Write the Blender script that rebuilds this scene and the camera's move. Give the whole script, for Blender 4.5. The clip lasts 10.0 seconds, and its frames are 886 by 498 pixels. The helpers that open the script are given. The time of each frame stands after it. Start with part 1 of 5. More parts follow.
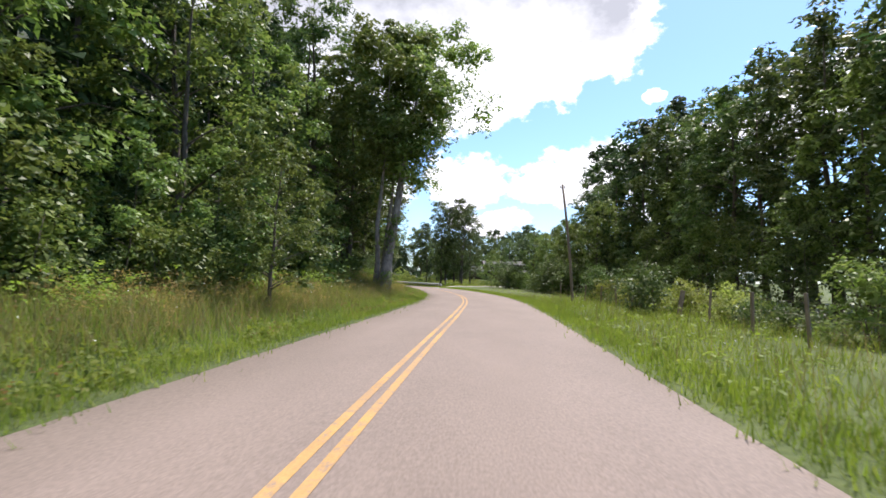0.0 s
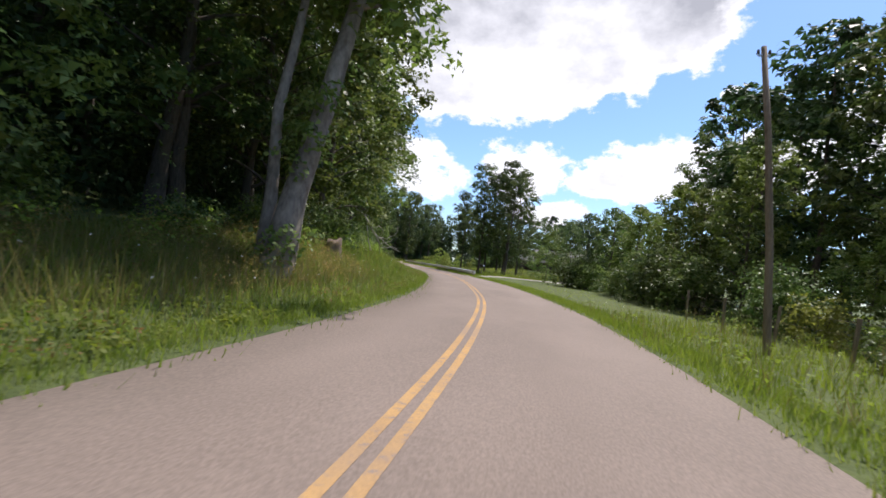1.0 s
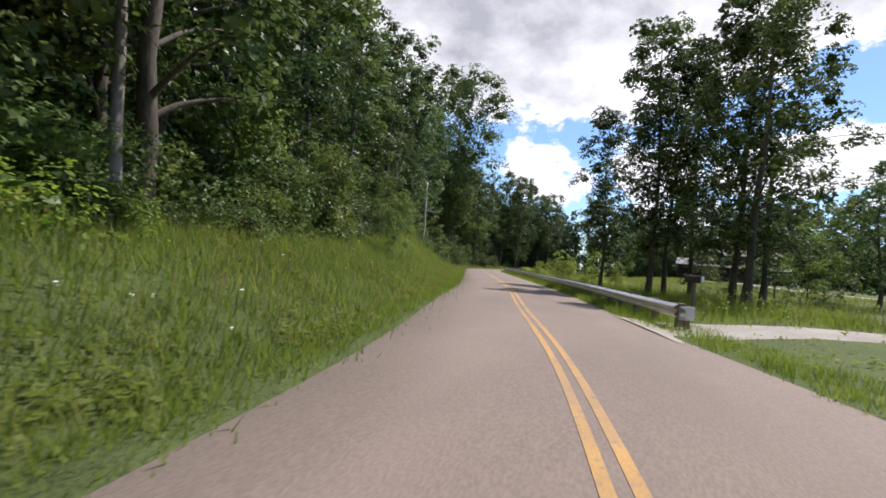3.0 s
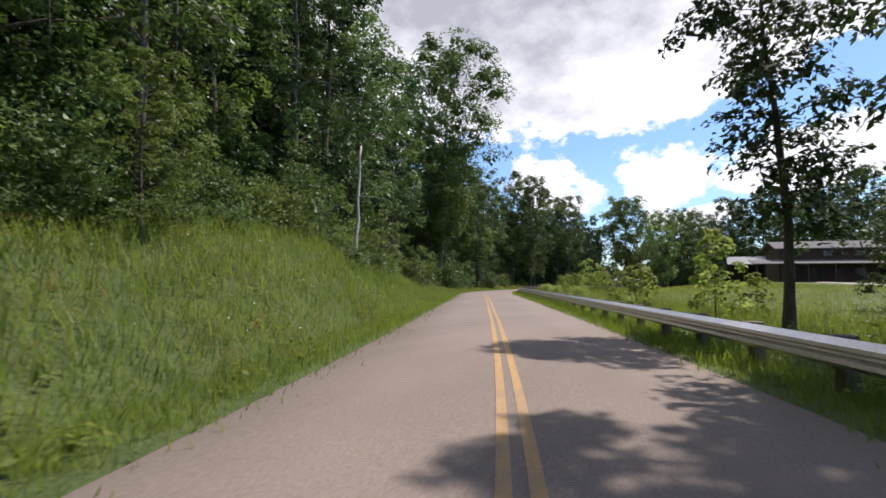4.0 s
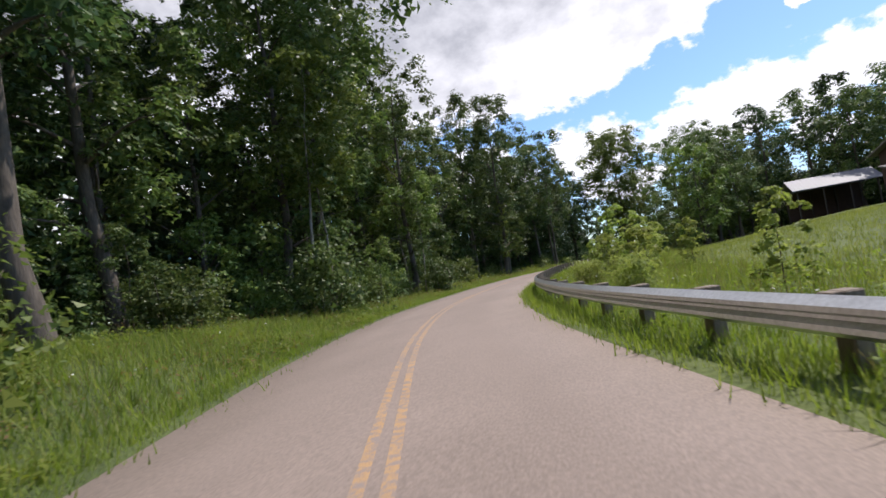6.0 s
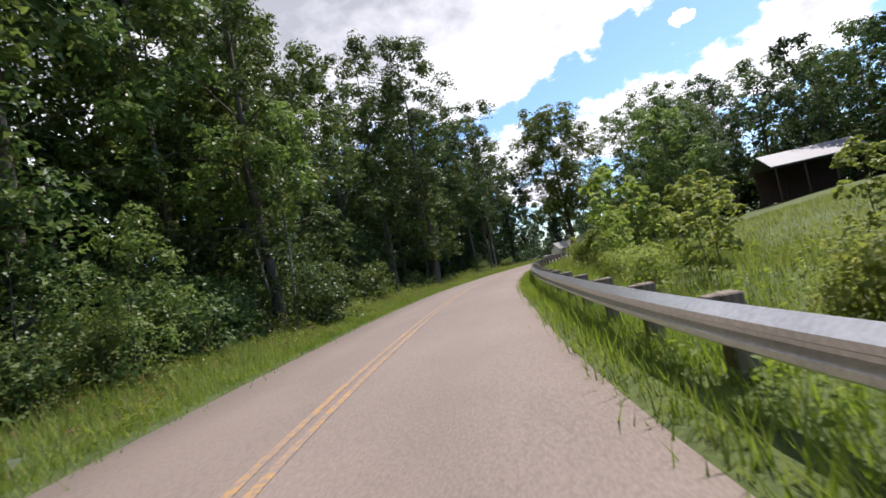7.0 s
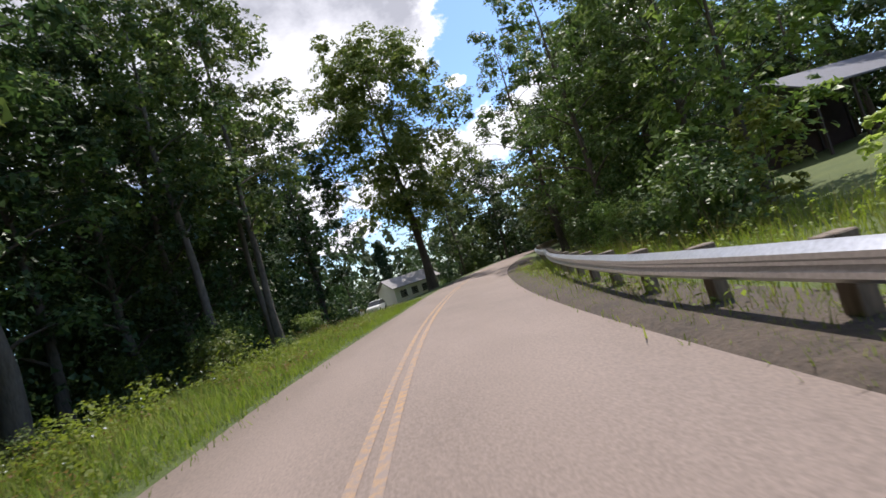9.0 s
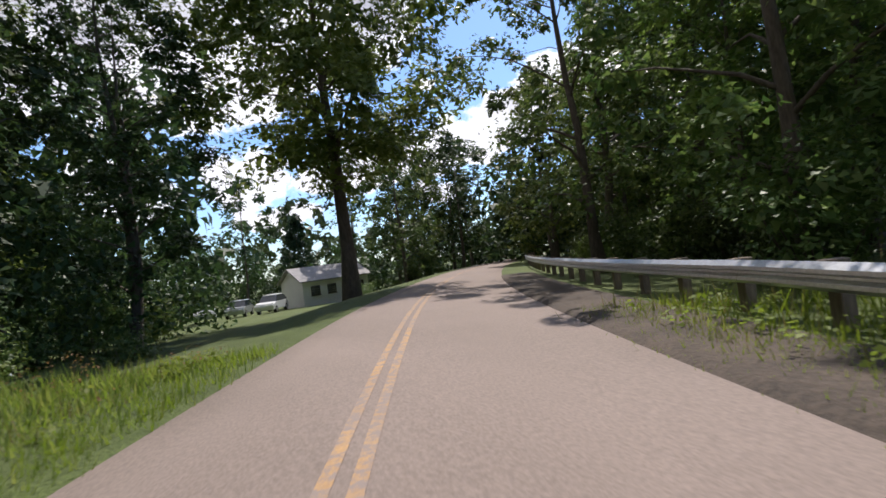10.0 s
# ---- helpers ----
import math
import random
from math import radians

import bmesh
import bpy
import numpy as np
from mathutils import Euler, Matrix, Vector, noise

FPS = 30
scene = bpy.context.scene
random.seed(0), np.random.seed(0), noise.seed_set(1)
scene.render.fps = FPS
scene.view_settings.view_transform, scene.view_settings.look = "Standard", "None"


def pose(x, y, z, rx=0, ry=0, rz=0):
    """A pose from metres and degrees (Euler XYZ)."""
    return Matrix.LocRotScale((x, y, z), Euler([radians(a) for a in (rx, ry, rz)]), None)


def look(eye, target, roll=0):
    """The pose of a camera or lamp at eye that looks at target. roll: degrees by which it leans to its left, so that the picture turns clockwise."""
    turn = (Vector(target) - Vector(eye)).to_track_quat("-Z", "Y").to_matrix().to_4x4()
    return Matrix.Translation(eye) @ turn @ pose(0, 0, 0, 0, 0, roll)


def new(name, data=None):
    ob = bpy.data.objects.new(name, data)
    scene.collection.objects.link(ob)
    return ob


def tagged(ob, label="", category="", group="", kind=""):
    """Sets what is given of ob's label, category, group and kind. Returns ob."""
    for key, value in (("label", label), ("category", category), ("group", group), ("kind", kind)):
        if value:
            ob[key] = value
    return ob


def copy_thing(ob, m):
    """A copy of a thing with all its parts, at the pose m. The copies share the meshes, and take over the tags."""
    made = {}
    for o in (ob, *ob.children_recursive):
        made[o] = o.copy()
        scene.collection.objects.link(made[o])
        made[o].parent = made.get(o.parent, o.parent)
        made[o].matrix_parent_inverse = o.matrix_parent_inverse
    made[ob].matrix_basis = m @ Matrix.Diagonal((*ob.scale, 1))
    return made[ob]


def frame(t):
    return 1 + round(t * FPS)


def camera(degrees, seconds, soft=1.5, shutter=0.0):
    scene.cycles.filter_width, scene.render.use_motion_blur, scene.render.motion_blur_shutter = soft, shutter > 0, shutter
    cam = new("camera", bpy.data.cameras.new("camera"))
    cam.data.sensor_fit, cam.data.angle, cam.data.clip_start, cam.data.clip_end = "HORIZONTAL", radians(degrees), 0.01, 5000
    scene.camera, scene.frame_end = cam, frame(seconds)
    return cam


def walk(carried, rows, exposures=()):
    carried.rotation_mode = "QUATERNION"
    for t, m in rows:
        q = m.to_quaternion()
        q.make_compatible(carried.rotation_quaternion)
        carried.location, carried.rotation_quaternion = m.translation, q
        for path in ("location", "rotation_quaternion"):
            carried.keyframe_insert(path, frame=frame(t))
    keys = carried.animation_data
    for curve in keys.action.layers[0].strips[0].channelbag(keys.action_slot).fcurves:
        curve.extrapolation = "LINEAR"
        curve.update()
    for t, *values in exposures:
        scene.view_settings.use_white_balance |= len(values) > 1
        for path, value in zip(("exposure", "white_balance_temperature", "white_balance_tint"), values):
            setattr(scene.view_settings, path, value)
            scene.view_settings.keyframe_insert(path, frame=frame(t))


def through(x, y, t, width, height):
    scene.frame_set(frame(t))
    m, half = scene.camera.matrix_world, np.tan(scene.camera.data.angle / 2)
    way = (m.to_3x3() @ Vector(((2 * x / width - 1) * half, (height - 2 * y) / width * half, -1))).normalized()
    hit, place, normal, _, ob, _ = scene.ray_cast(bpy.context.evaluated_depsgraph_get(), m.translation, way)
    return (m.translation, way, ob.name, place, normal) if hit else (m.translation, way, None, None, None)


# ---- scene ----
cam = camera(81.8, 10.0, soft=1.6, shutter=0.05)


def aim(x, y, z, turn, tilt, roll):
    """A camera pose: turned to the left of +y, tilted up, leaning (degrees)."""
    return pose(x, y, z, 90 + tilt, 0, turn) @ pose(0, 0, 0, 0, 0, roll)


PATH = [
    (0.0, aim(0.00, 0.00, 1.27, 3.39, 3.37, 1.03)),
    (0.5, aim(0.22, 11.32, 1.26, 5.49, 3.41, 4.84)),
    (1.0, aim(0.38, 21.74, 1.26, 9.07, 1.37, 6.31)),
    (1.5, aim(-0.29, 32.86, 1.24, 13.19, -0.23, 8.32)),
    (2.0, aim(-1.65, 43.65, 1.22, 15.40, -0.89, 10.89)),
    (2.2, aim(-2.40, 47.49, 1.22, 18.29, 0.16, 10.20)),
    (2.5, aim(-3.38, 53.45, 1.24, 20.30, 0.00, 8.00)),
    (3.0, aim(-5.46, 63.76, 1.24, 23.00, 1.06, 4.83)),
    (3.3, aim(-6.86, 70.07, 1.24, 23.80, 2.02, 3.52)),
    (3.5, aim(-8.05, 74.41, 1.24, 23.18, 2.66, 3.01)),
    (4.0, aim(-11.23, 85.24, 1.21, 24.60, 3.67, 0.17)),
    (4.5, aim(-14.64, 95.39, 1.22, 22.91, 3.32, -3.41)),
    (5.0, aim(-17.94, 105.64, 1.22, 21.39, 3.28, -5.10)),
    (5.2, aim(-19.32, 109.70, 1.21, 20.76, 3.80, -6.20)),
    (5.5, aim(-21.51, 115.63, 1.22, 20.07, 3.35, -7.01)),
    (6.0, aim(-24.98, 125.20, 1.23, 18.98, 3.05, -9.22)),
    (6.3, aim(-26.73, 130.76, 1.23, 18.34, 2.91, -10.48)),
    (6.5, aim(-27.65, 134.39, 1.24, 16.83, 1.78, -10.23)),
    (7.0, aim(-29.69, 143.26, 1.23, 10.03, 2.40, -12.01)),
    (7.5, aim(-31.29, 152.64, 1.20, 5.06, 2.46, -12.91)),
    (8.0, aim(-32.31, 162.78, 1.16, -1.13, 2.21, -14.20)),
    (8.5, aim(-32.54, 173.18, 1.18, -7.18, 1.45, -16.67)),
    (9.0, aim(-31.59, 183.01, 1.22, -12.19, 2.13, -17.36)),
    (9.5, aim(-30.16, 192.25, 1.22, -17.35, 2.77, -12.00)),
    (10.0, aim(-27.58, 201.66, 1.18, -19.00, 1.04, -7.40)),
]
walk(cam, PATH, [(0.0, 0.55, 6400, 17), (0.5, 0.35, 6400, 17), (1.0, 0.15, 6400, 17), (6.0, 0.15, 6400, 17), (7.0, 0.3, 6400, 17), (8.5, 0.3, 6400, 17), (10.0, 0.2, 6400, 17)])

# ---- sky and sun ----
SUN_TURN, SUN_HIGH = 36.0, 60.0  # degrees clockwise from +y, degrees above the horizon
world = bpy.data.worlds.new("sky")
scene.world = world
world.use_nodes = True
wt = world.node_tree
wt.nodes.clear()


def wmath(op, a, b=None):
    n = wt.nodes.new("ShaderNodeMath")
    n.operation = op
    for i, v in enumerate((a, b)):
        if v is None:
            continue
        if isinstance(v, (int, float)):
            n.inputs[i].default_value = v
        else:
            wt.links.new(v, n.inputs[i])
    return n.outputs[0]


sky = wt.nodes.new("ShaderNodeTexSky")
sky.sky_type = "NISHITA"
sky.sun_disc = False
sky.sun_elevation = radians(SUN_HIGH)
sky.sun_rotation = radians(SUN_TURN)
sky.air_density, sky.dust_density, sky.ozone_density = 1.0, 0.6, 2.0
tc = wt.nodes.new("ShaderNodeTexCoord")
sep = wt.nodes.new("ShaderNodeSeparateXYZ")
wt.links.new(tc.outputs["Generated"], sep.inputs[0])


def cloud_noise(scale, detail, rough, shift):
    mp = wt.nodes.new("ShaderNodeMapping")
    mp.inputs["Location"].default_value = shift
    mp.inputs["Scale"].default_value = (1.0, 1.0, 1.5)
    wt.links.new(tc.outputs["Generated"], mp.inputs[0])
    n = wt.nodes.new("ShaderNodeTexNoise")
    n.inputs["Scale"].default_value = scale * 3.4
    n.inputs["Detail"].default_value = detail
    n.inputs["Roughness"].default_value = rough
    wt.links.new(mp.outputs[0], n.inputs["Vector"])
    return n.outputs["Fac"]


east = wmath("MULTIPLY", wmath("ARCTAN2", sep.outputs[0], sep.outputs[1]), 180 / math.pi)
high = wmath("MULTIPLY", wmath("ARCSINE", sep.outputs[2]), 180 / math.pi)
wisp = cloud_noise(3.4, 10.0, 0.62, (3.1, 0.4, 0.0))
broad = cloud_noise(0.8, 4.0, 0.5, (1.7, 2.2, 0.0))
shade = cloud_noise(1.5, 6.0, 0.6, (3.25, 0.6, 2.0))
# cumulus heaps: degrees clockwise from +y, degrees up, half width, half height
HEAPS = [(-13, 10, 6.5, 3.2), (-1.2, 11, 5.4, 3.8), (8.5, 10.4, 5.5, 2.4), (14.5, 12, 6, 3.0), (21.5, 12.4, 6, 3.6), (28, 14.4, 6, 3.2), (36, 17, 8, 4), (19.3, 18.6, 1.3, 0.55), (2, 6.6, 5, 1.5), (19, 7.2, 4, 1.2)]
warp_a = wmath("MULTIPLY", wmath("SUBTRACT", cloud_noise(2.6, 5.0, 0.6, (8.0, 1.0, 0.0)), 0.5), 4.5)
warp_e = wmath("MULTIPLY", wmath("SUBTRACT", cloud_noise(3.1, 5.0, 0.6, (2.0, 9.0, 0.0)), 0.5), 3.6)
east_w, high_w = wmath("ADD", east, warp_a), wmath("ADD", high, warp_e)
heap = None
for a0, e0, ra, re in HEAPS:
    dx = wmath("DIVIDE", wmath("SUBTRACT", east_w, a0), ra)
    dy = wmath("DIVIDE", wmath("SUBTRACT", high_w, e0), re)
    d = wmath("MULTIPLY", wmath("SUBTRACT", 1.0, wmath("SQRT", wmath("ADD", wmath("MULTIPLY", dx, dx), wmath("MULTIPLY", dy, dy)))), 0.55)
    heap = d if heap is None else wmath("MAXIMUM", heap, d)
# one broad cloud overhead: its lower rim climbs to the right and ends before 21 degrees
rim = wmath("ADD", 15.4, wmath("MULTIPLY", wmath("POWER", wmath("MAXIMUM", wmath("ADD", east_w, 2.0), 0.0), 1.5), 0.075))
rim = wmath("SUBTRACT", rim, wmath("MULTIPLY", wmath("MAXIMUM", wmath("SUBTRACT", -22.0, east_w), 0.0), 0.35))
lid = wmath("MINIMUM", wmath("DIVIDE", wmath("SUBTRACT", high_w, rim), 7.0), wmath("DIVIDE", wmath("SUBTRACT", 20.6, east_w), 7.0))
heap = wmath("MAXIMUM", heap, wmath("MINIMUM", lid, 1.0))
# the rest of the sky, to the sides and behind, carries clouds of the same sort
aside = wt.nodes.new("ShaderNodeMapRange")
aside.inputs[1].default_value, aside.inputs[2].default_value = 45.0, 60.0
wt.links.new(wmath("ABSOLUTE", east), aside.inputs[0])
rest = wmath("MULTIPLY", wmath("SUBTRACT", broad, 0.62), 4.0)
rest = wmath("SUBTRACT", rest, wmath("MULTIPLY", wmath("SUBTRACT", 1.0, aside.outputs[0]), 2.0))
body = wmath("ADD", wmath("MAXIMUM", heap, rest), wmath("MULTIPLY", wmath("SUBTRACT", wisp, 0.5), 1.3))
cover = wt.nodes.new("ShaderNodeMapRange")
cover.interpolation_type = "SMOOTHSTEP"
cover.inputs[1].default_value, cover.inputs[2].default_value = -0.01, 0.14
wt.links.new(body, cover.inputs[0])
tone = wt.nodes.new("ShaderNodeValToRGB")
tone.color_ramp.elements[0].position, tone.color_ramp.elements[0].color = 0.16, (8.8, 9.0, 9.3, 1)
tone.color_ramp.elements[1].position, tone.color_ramp.elements[1].color = 0.50, (3.9, 4.1, 4.5, 1)
lofty = wt.nodes.new("ShaderNodeMapRange")
lofty.interpolation_type = "SMOOTHSTEP"
lofty.inputs[1].default_value, lofty.inputs[2].default_value, lofty.inputs[3].default_value = 17.0, 29.0, 0.3
wt.links.new(high, lofty.inputs[0])
wt.links.new(wmath("ADD", wmath("MULTIPLY", wmath("MULTIPLY", wmath("MINIMUM", body, 0.42), lofty.outputs[0]), 1.0), wmath("MULTIPLY", wmath("SUBTRACT", shade, 0.45), 1.1)), tone.inputs[0])
mix = wt.nodes.new("ShaderNodeMix")
mix.data_type = "RGBA"
wt.links.new(cover.outputs[0], mix.inputs["Factor"])
deep = wt.nodes.new("ShaderNodeMix")
deep.data_type, deep.blend_type = "RGBA", "MULTIPLY"
deep.inputs["Factor"].default_value = 1.0
deep.inputs[7].default_value = (1.0, 1.22, 1.42, 1)
wt.links.new(sky.outputs[0], deep.inputs[6])
wt.links.new(deep.outputs[2], mix.inputs[6])
wt.links.new(tone.outputs[0], mix.inputs[7])
back = wt.nodes.new("ShaderNodeBackground")
back.inputs["Strength"].default_value = 0.12
wt.links.new(mix.outputs[2], back.inputs["Color"])
wout = wt.nodes.new("ShaderNodeOutputWorld")
wt.links.new(back.outputs[0], wout.inputs[0])

sun = new("sun", bpy.data.lights.new("sun", "SUN"))
sun.data.energy, sun.data.angle, sun.data.color = 5.0, radians(0.6), (1.0, 0.95, 0.86)
az, el = radians(SUN_TURN), radians(SUN_HIGH)
sun.matrix_world = look((0, 0, 60), (-math.sin(az) * math.cos(el), -math.cos(az) * math.cos(el), 60 - math.sin(el)))

# ---- materials ----
def material(name, rough=0.8, metal=0.0):
    m = bpy.data.materials.new(name)
    m.use_nodes = True
    b = m.node_tree.nodes["Principled BSDF"]
    b.inputs["Roughness"].default_value, b.inputs["Metallic"].default_value = rough, metal
    return m, m.node_tree, b


def noise_node(nt, scale, detail=4.0, rough=0.55, coord="Object", stretch=None):
    t = nt.nodes.new("ShaderNodeTexCoord")
    n = nt.nodes.new("ShaderNodeTexNoise")
    n.inputs["Scale"].default_value, n.inputs["Detail"].default_value, n.inputs["Roughness"].default_value = scale, detail, rough
    if stretch:
        mp = nt.nodes.new("ShaderNodeMapping")
        mp.inputs["Scale"].default_value = stretch
        nt.links.new(t.outputs[coord], mp.inputs[0])
        nt.links.new(mp.outputs[0], n.inputs["Vector"])
    else:
        nt.links.new(t.outputs[coord], n.inputs["Vector"])
    return n.outputs["Fac"]


def ramp(nt, fac, *stops):
    r = nt.nodes.new("ShaderNodeValToRGB")
    e = r.color_ramp.elements
    while len(e) < len(stops):
        e.new(0.5)
    for k, (at, colour) in zip(e, stops):
        k.position, k.color = at, (*colour, 1)
    nt.links.new(fac, r.inputs[0])
    return r.outputs[0]


def blend(nt, fac, a, b, how="MIX"):
    m = nt.nodes.new("ShaderNodeMix")
    m.data_type, m.blend_type = "RGBA", how
    for socket, v in ((m.inputs["Factor"], fac), (m.inputs[6], a), (m.inputs[7], b)):
        if isinstance(v, (int, float)):
            socket.default_value = v
        elif isinstance(v, tuple):
            socket.default_value = (*v, 1)
        else:
            nt.links.new(v, socket)
    return m.outputs[2]


def bump(nt, b, height, strength=0.4, far=0.02):
    n = nt.nodes.new("ShaderNodeBump")
    n.inputs["Strength"].default_value, n.inputs["Distance"].default_value = strength, far
    nt.links.new(height, n.inputs["Height"])
    nt.links.new(n.outputs[0], b.inputs["Normal"])


def surface(name, dark, light, scale, fine, rough=0.85, metal=0.0, relief=0.3, far=0.01, stretch=None):
    """Two scales of variation between two colours, with fine relief."""
    m, nt, b = material(name, rough, metal)
    broad = noise_node(nt, scale, 4, 0.6, stretch=stretch)
    grain = noise_node(nt, fine, 3, 0.6, stretch=stretch)
    c1 = ramp(nt, broad, (0.3, dark), (0.7, light))
    c2 = ramp(nt, grain, (0.3, tuple(0.7 * v for v in dark)), (0.7, tuple(min(1, 1.15 * v) for v in light)))
    nt.links.new(blend(nt, 0.45, c1, c2), b.inputs["Base Color"])
    bump(nt, b, grain, relief, far)
    return m


def foliage(name, dark, light, sun_tint, through=0.43, gloss=0.55):
    """Leaves: each leaf its own green, partly see-through to light."""
    m = bpy.data.materials.new(name)
    m.use_nodes = True
    nt = m.node_tree
    b = nt.nodes["Principled BSDF"]
    geo = nt.nodes.new("ShaderNodeNewGeometry")
    info = nt.nodes.new("ShaderNodeObjectInfo")
    c = ramp(nt, geo.outputs["Random Per Island"], (0.0, dark), (0.6, light), (1.0, sun_tint))
    h = nt.nodes.new("ShaderNodeHueSaturation")
    mr = nt.nodes.new("ShaderNodeMapRange")
    mr.inputs[3].default_value, mr.inputs[4].default_value = 0.485, 0.515
    nt.links.new(info.outputs["Random"], mr.inputs[0])
    nt.links.new(mr.outputs[0], h.inputs["Hue"])
    mv = nt.nodes.new("ShaderNodeMapRange")
    mv.inputs[3].default_value, mv.inputs[4].default_value = 0.68, 1.28
    nt.links.new(info.outputs["Random"], mv.inputs[0])
    nt.links.new(mv.outputs[0], h.inputs["Value"])
    patch = noise_node(nt, 0.35, 2)
    c = blend(nt, 0.5, c, ramp(nt, patch, (0.35, dark), (0.65, light)))
    nt.links.new(c, h.inputs["Color"])
    nt.links.new(h.outputs[0], b.inputs["Base Color"])
    b.inputs["Roughness"].default_value = gloss
    b.inputs["Specular IOR Level"].default_value = 0.16
    tr = nt.nodes.new("ShaderNodeBsdfTranslucent")
    bright = nt.nodes.new("ShaderNodeHueSaturation")
    bright.inputs["Value"].default_value, bright.inputs["Saturation"].default_value = 1.8, 1.1
    nt.links.new(h.outputs[0], bright.inputs["Color"])
    nt.links.new(bright.outputs[0], tr.inputs["Color"])
    ms = nt.nodes.new("ShaderNodeMixShader")
    ms.inputs[0].default_value = through
    nt.links.new(b.outputs[0], ms.inputs[1])
    nt.links.new(tr.outputs[0], ms.inputs[2])
    nt.links.new(ms.outputs[0], nt.nodes["Material Output"].inputs[0])
    return m


LEAF = foliage("leaves", (0.036, 0.066, 0.021), (0.112, 0.16, 0.047), (0.225, 0.255, 0.09), 0.26, gloss=0.42)
LEAF_PALE = foliage("leaves_pale", (0.07, 0.115, 0.027), (0.175, 0.234, 0.063), (0.305, 0.335, 0.115), 0.3, gloss=0.42)
# darkened green: paints in the wood's shade, also used for dark foliage elsewhere
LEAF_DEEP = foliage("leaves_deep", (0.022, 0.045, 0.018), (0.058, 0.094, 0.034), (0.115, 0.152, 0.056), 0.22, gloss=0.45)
LEAF_YELLOW = foliage("leaves_yellow", (0.15, 0.19, 0.04), (0.265, 0.31, 0.08), (0.39, 0.405, 0.15), 0.42)
NEEDLE = foliage("needles", (0.012, 0.035, 0.016), (0.025, 0.055, 0.024), (0.04, 0.075, 0.03), 0.15, 0.5)
BLADE = foliage("grass_blades", (0.095, 0.14, 0.02), (0.165, 0.215, 0.036), (0.27, 0.27, 0.08), 0.4, 0.6)
BLADE_BANK = foliage("bank_blades", (0.08, 0.12, 0.02), (0.152, 0.192, 0.04), (0.27, 0.25, 0.095), 0.42, 0.6)
BLADE_FIELD = foliage("field_blades", (0.12, 0.155, 0.03), (0.20, 0.235, 0.055), (0.31, 0.30, 0.11), 0.4, 0.6)
WEED = foliage("weed_leaves", (0.12, 0.175, 0.028), (0.20, 0.26, 0.05), (0.28, 0.32, 0.08), 0.4, 0.55)
WEED_RED = foliage("russet_weeds", (0.16, 0.13, 0.04), (0.25, 0.16, 0.07), (0.36, 0.24, 0.11), 0.4, 0.6)
BLADE_DRY = foliage("dry_blades", (0.11, 0.11, 0.035), (0.18, 0.16, 0.06), (0.26, 0.19, 0.10), 0.3, 0.6)
BARK = surface("bark", (0.05, 0.04, 0.03), (0.14, 0.115, 0.09), 3.0, 14.0, 0.95, relief=0.8, far=0.03, stretch=(1, 1, 0.25))
BARK_PALE = surface("bark_pale", (0.085, 0.065, 0.048), (0.37, 0.33, 0.28), 1.1, 7.0, 0.9, relief=0.5, far=0.02, stretch=(1, 1, 0.5))
BARK_GREY = surface("bark_grey", (0.06, 0.048, 0.038), (0.18, 0.15, 0.12), 2.0, 10.0, 0.92, relief=0.6, far=0.02, stretch=(1, 1, 0.4))
STUMPWOOD = surface("stump_wood", (0.09, 0.065, 0.045), (0.24, 0.18, 0.13), 3.0, 22.0, 0.95, relief=0.8, far=0.03, stretch=(1, 1, 0.2))
DEADWOOD = surface("deadwood", (0.27, 0.245, 0.20), (0.47, 0.44, 0.385), 2.0, 20.0, 0.9, relief=0.5, stretch=(1, 1, 0.2))
ASPHALT = surface("asphalt", (0.168, 0.132, 0.108), (0.252, 0.198, 0.165), 0.45, 45.0, 0.9, relief=0.22, far=0.005, stretch=(1, 0.4, 1))
SOIL = surface("meadow_soil", (0.03, 0.05, 0.011), (0.11, 0.145, 0.032), 0.9, 24.0, 0.95, relief=1.0, far=0.06)
LAWN = surface("mown_lawn", (0.048, 0.074, 0.015), (0.1, 0.126, 0.03), 0.4, 12.0, 0.95, relief=0.6, far=0.04)
STEEL = surface("galvanised_steel", (0.52, 0.53, 0.55), (0.70, 0.71, 0.73), 1.5, 25.0, 0.33, 0.85, relief=0.04)
TIMBER = surface("weathered_timber", (0.12, 0.09, 0.065), (0.26, 0.21, 0.16), 4.0, 30.0, 0.9, relief=0.5, stretch=(1, 1, 0.15))
PAINT_YELLOW = surface("road_paint_yellow", (0.40, 0.22, 0.06), (0.60, 0.34, 0.09), 1.2, 40.0, 0.8, relief=0.2, far=0.004)
PAINT_FADED = surface("road_paint_faded", (0.36, 0.20, 0.07), (0.50, 0.29, 0.10), 1.2, 40.0, 0.8, relief=0.2, far=0.004)
def wear(mat, under, amount):
    """Paint worn through to what lies under it."""
    nt = mat.node_tree
    b = nt.nodes["Principled BSDF"]
    paint = b.inputs["Base Color"].links[0].from_socket
    chips = ramp(nt, noise_node(nt, 9.0, 6, 0.75), (amount - 0.06, (0, 0, 0)), (amount + 0.06, (1, 1, 1)))
    thin = ramp(nt, noise_node(nt, 0.5, 3, 0.6), (0.3, (0, 0, 0)), (0.75, (0.75, 0.75, 0.75)))
    c = blend(nt, thin, blend(nt, chips, under, paint), under)
    nt.links.new(c, b.inputs["Base Color"])


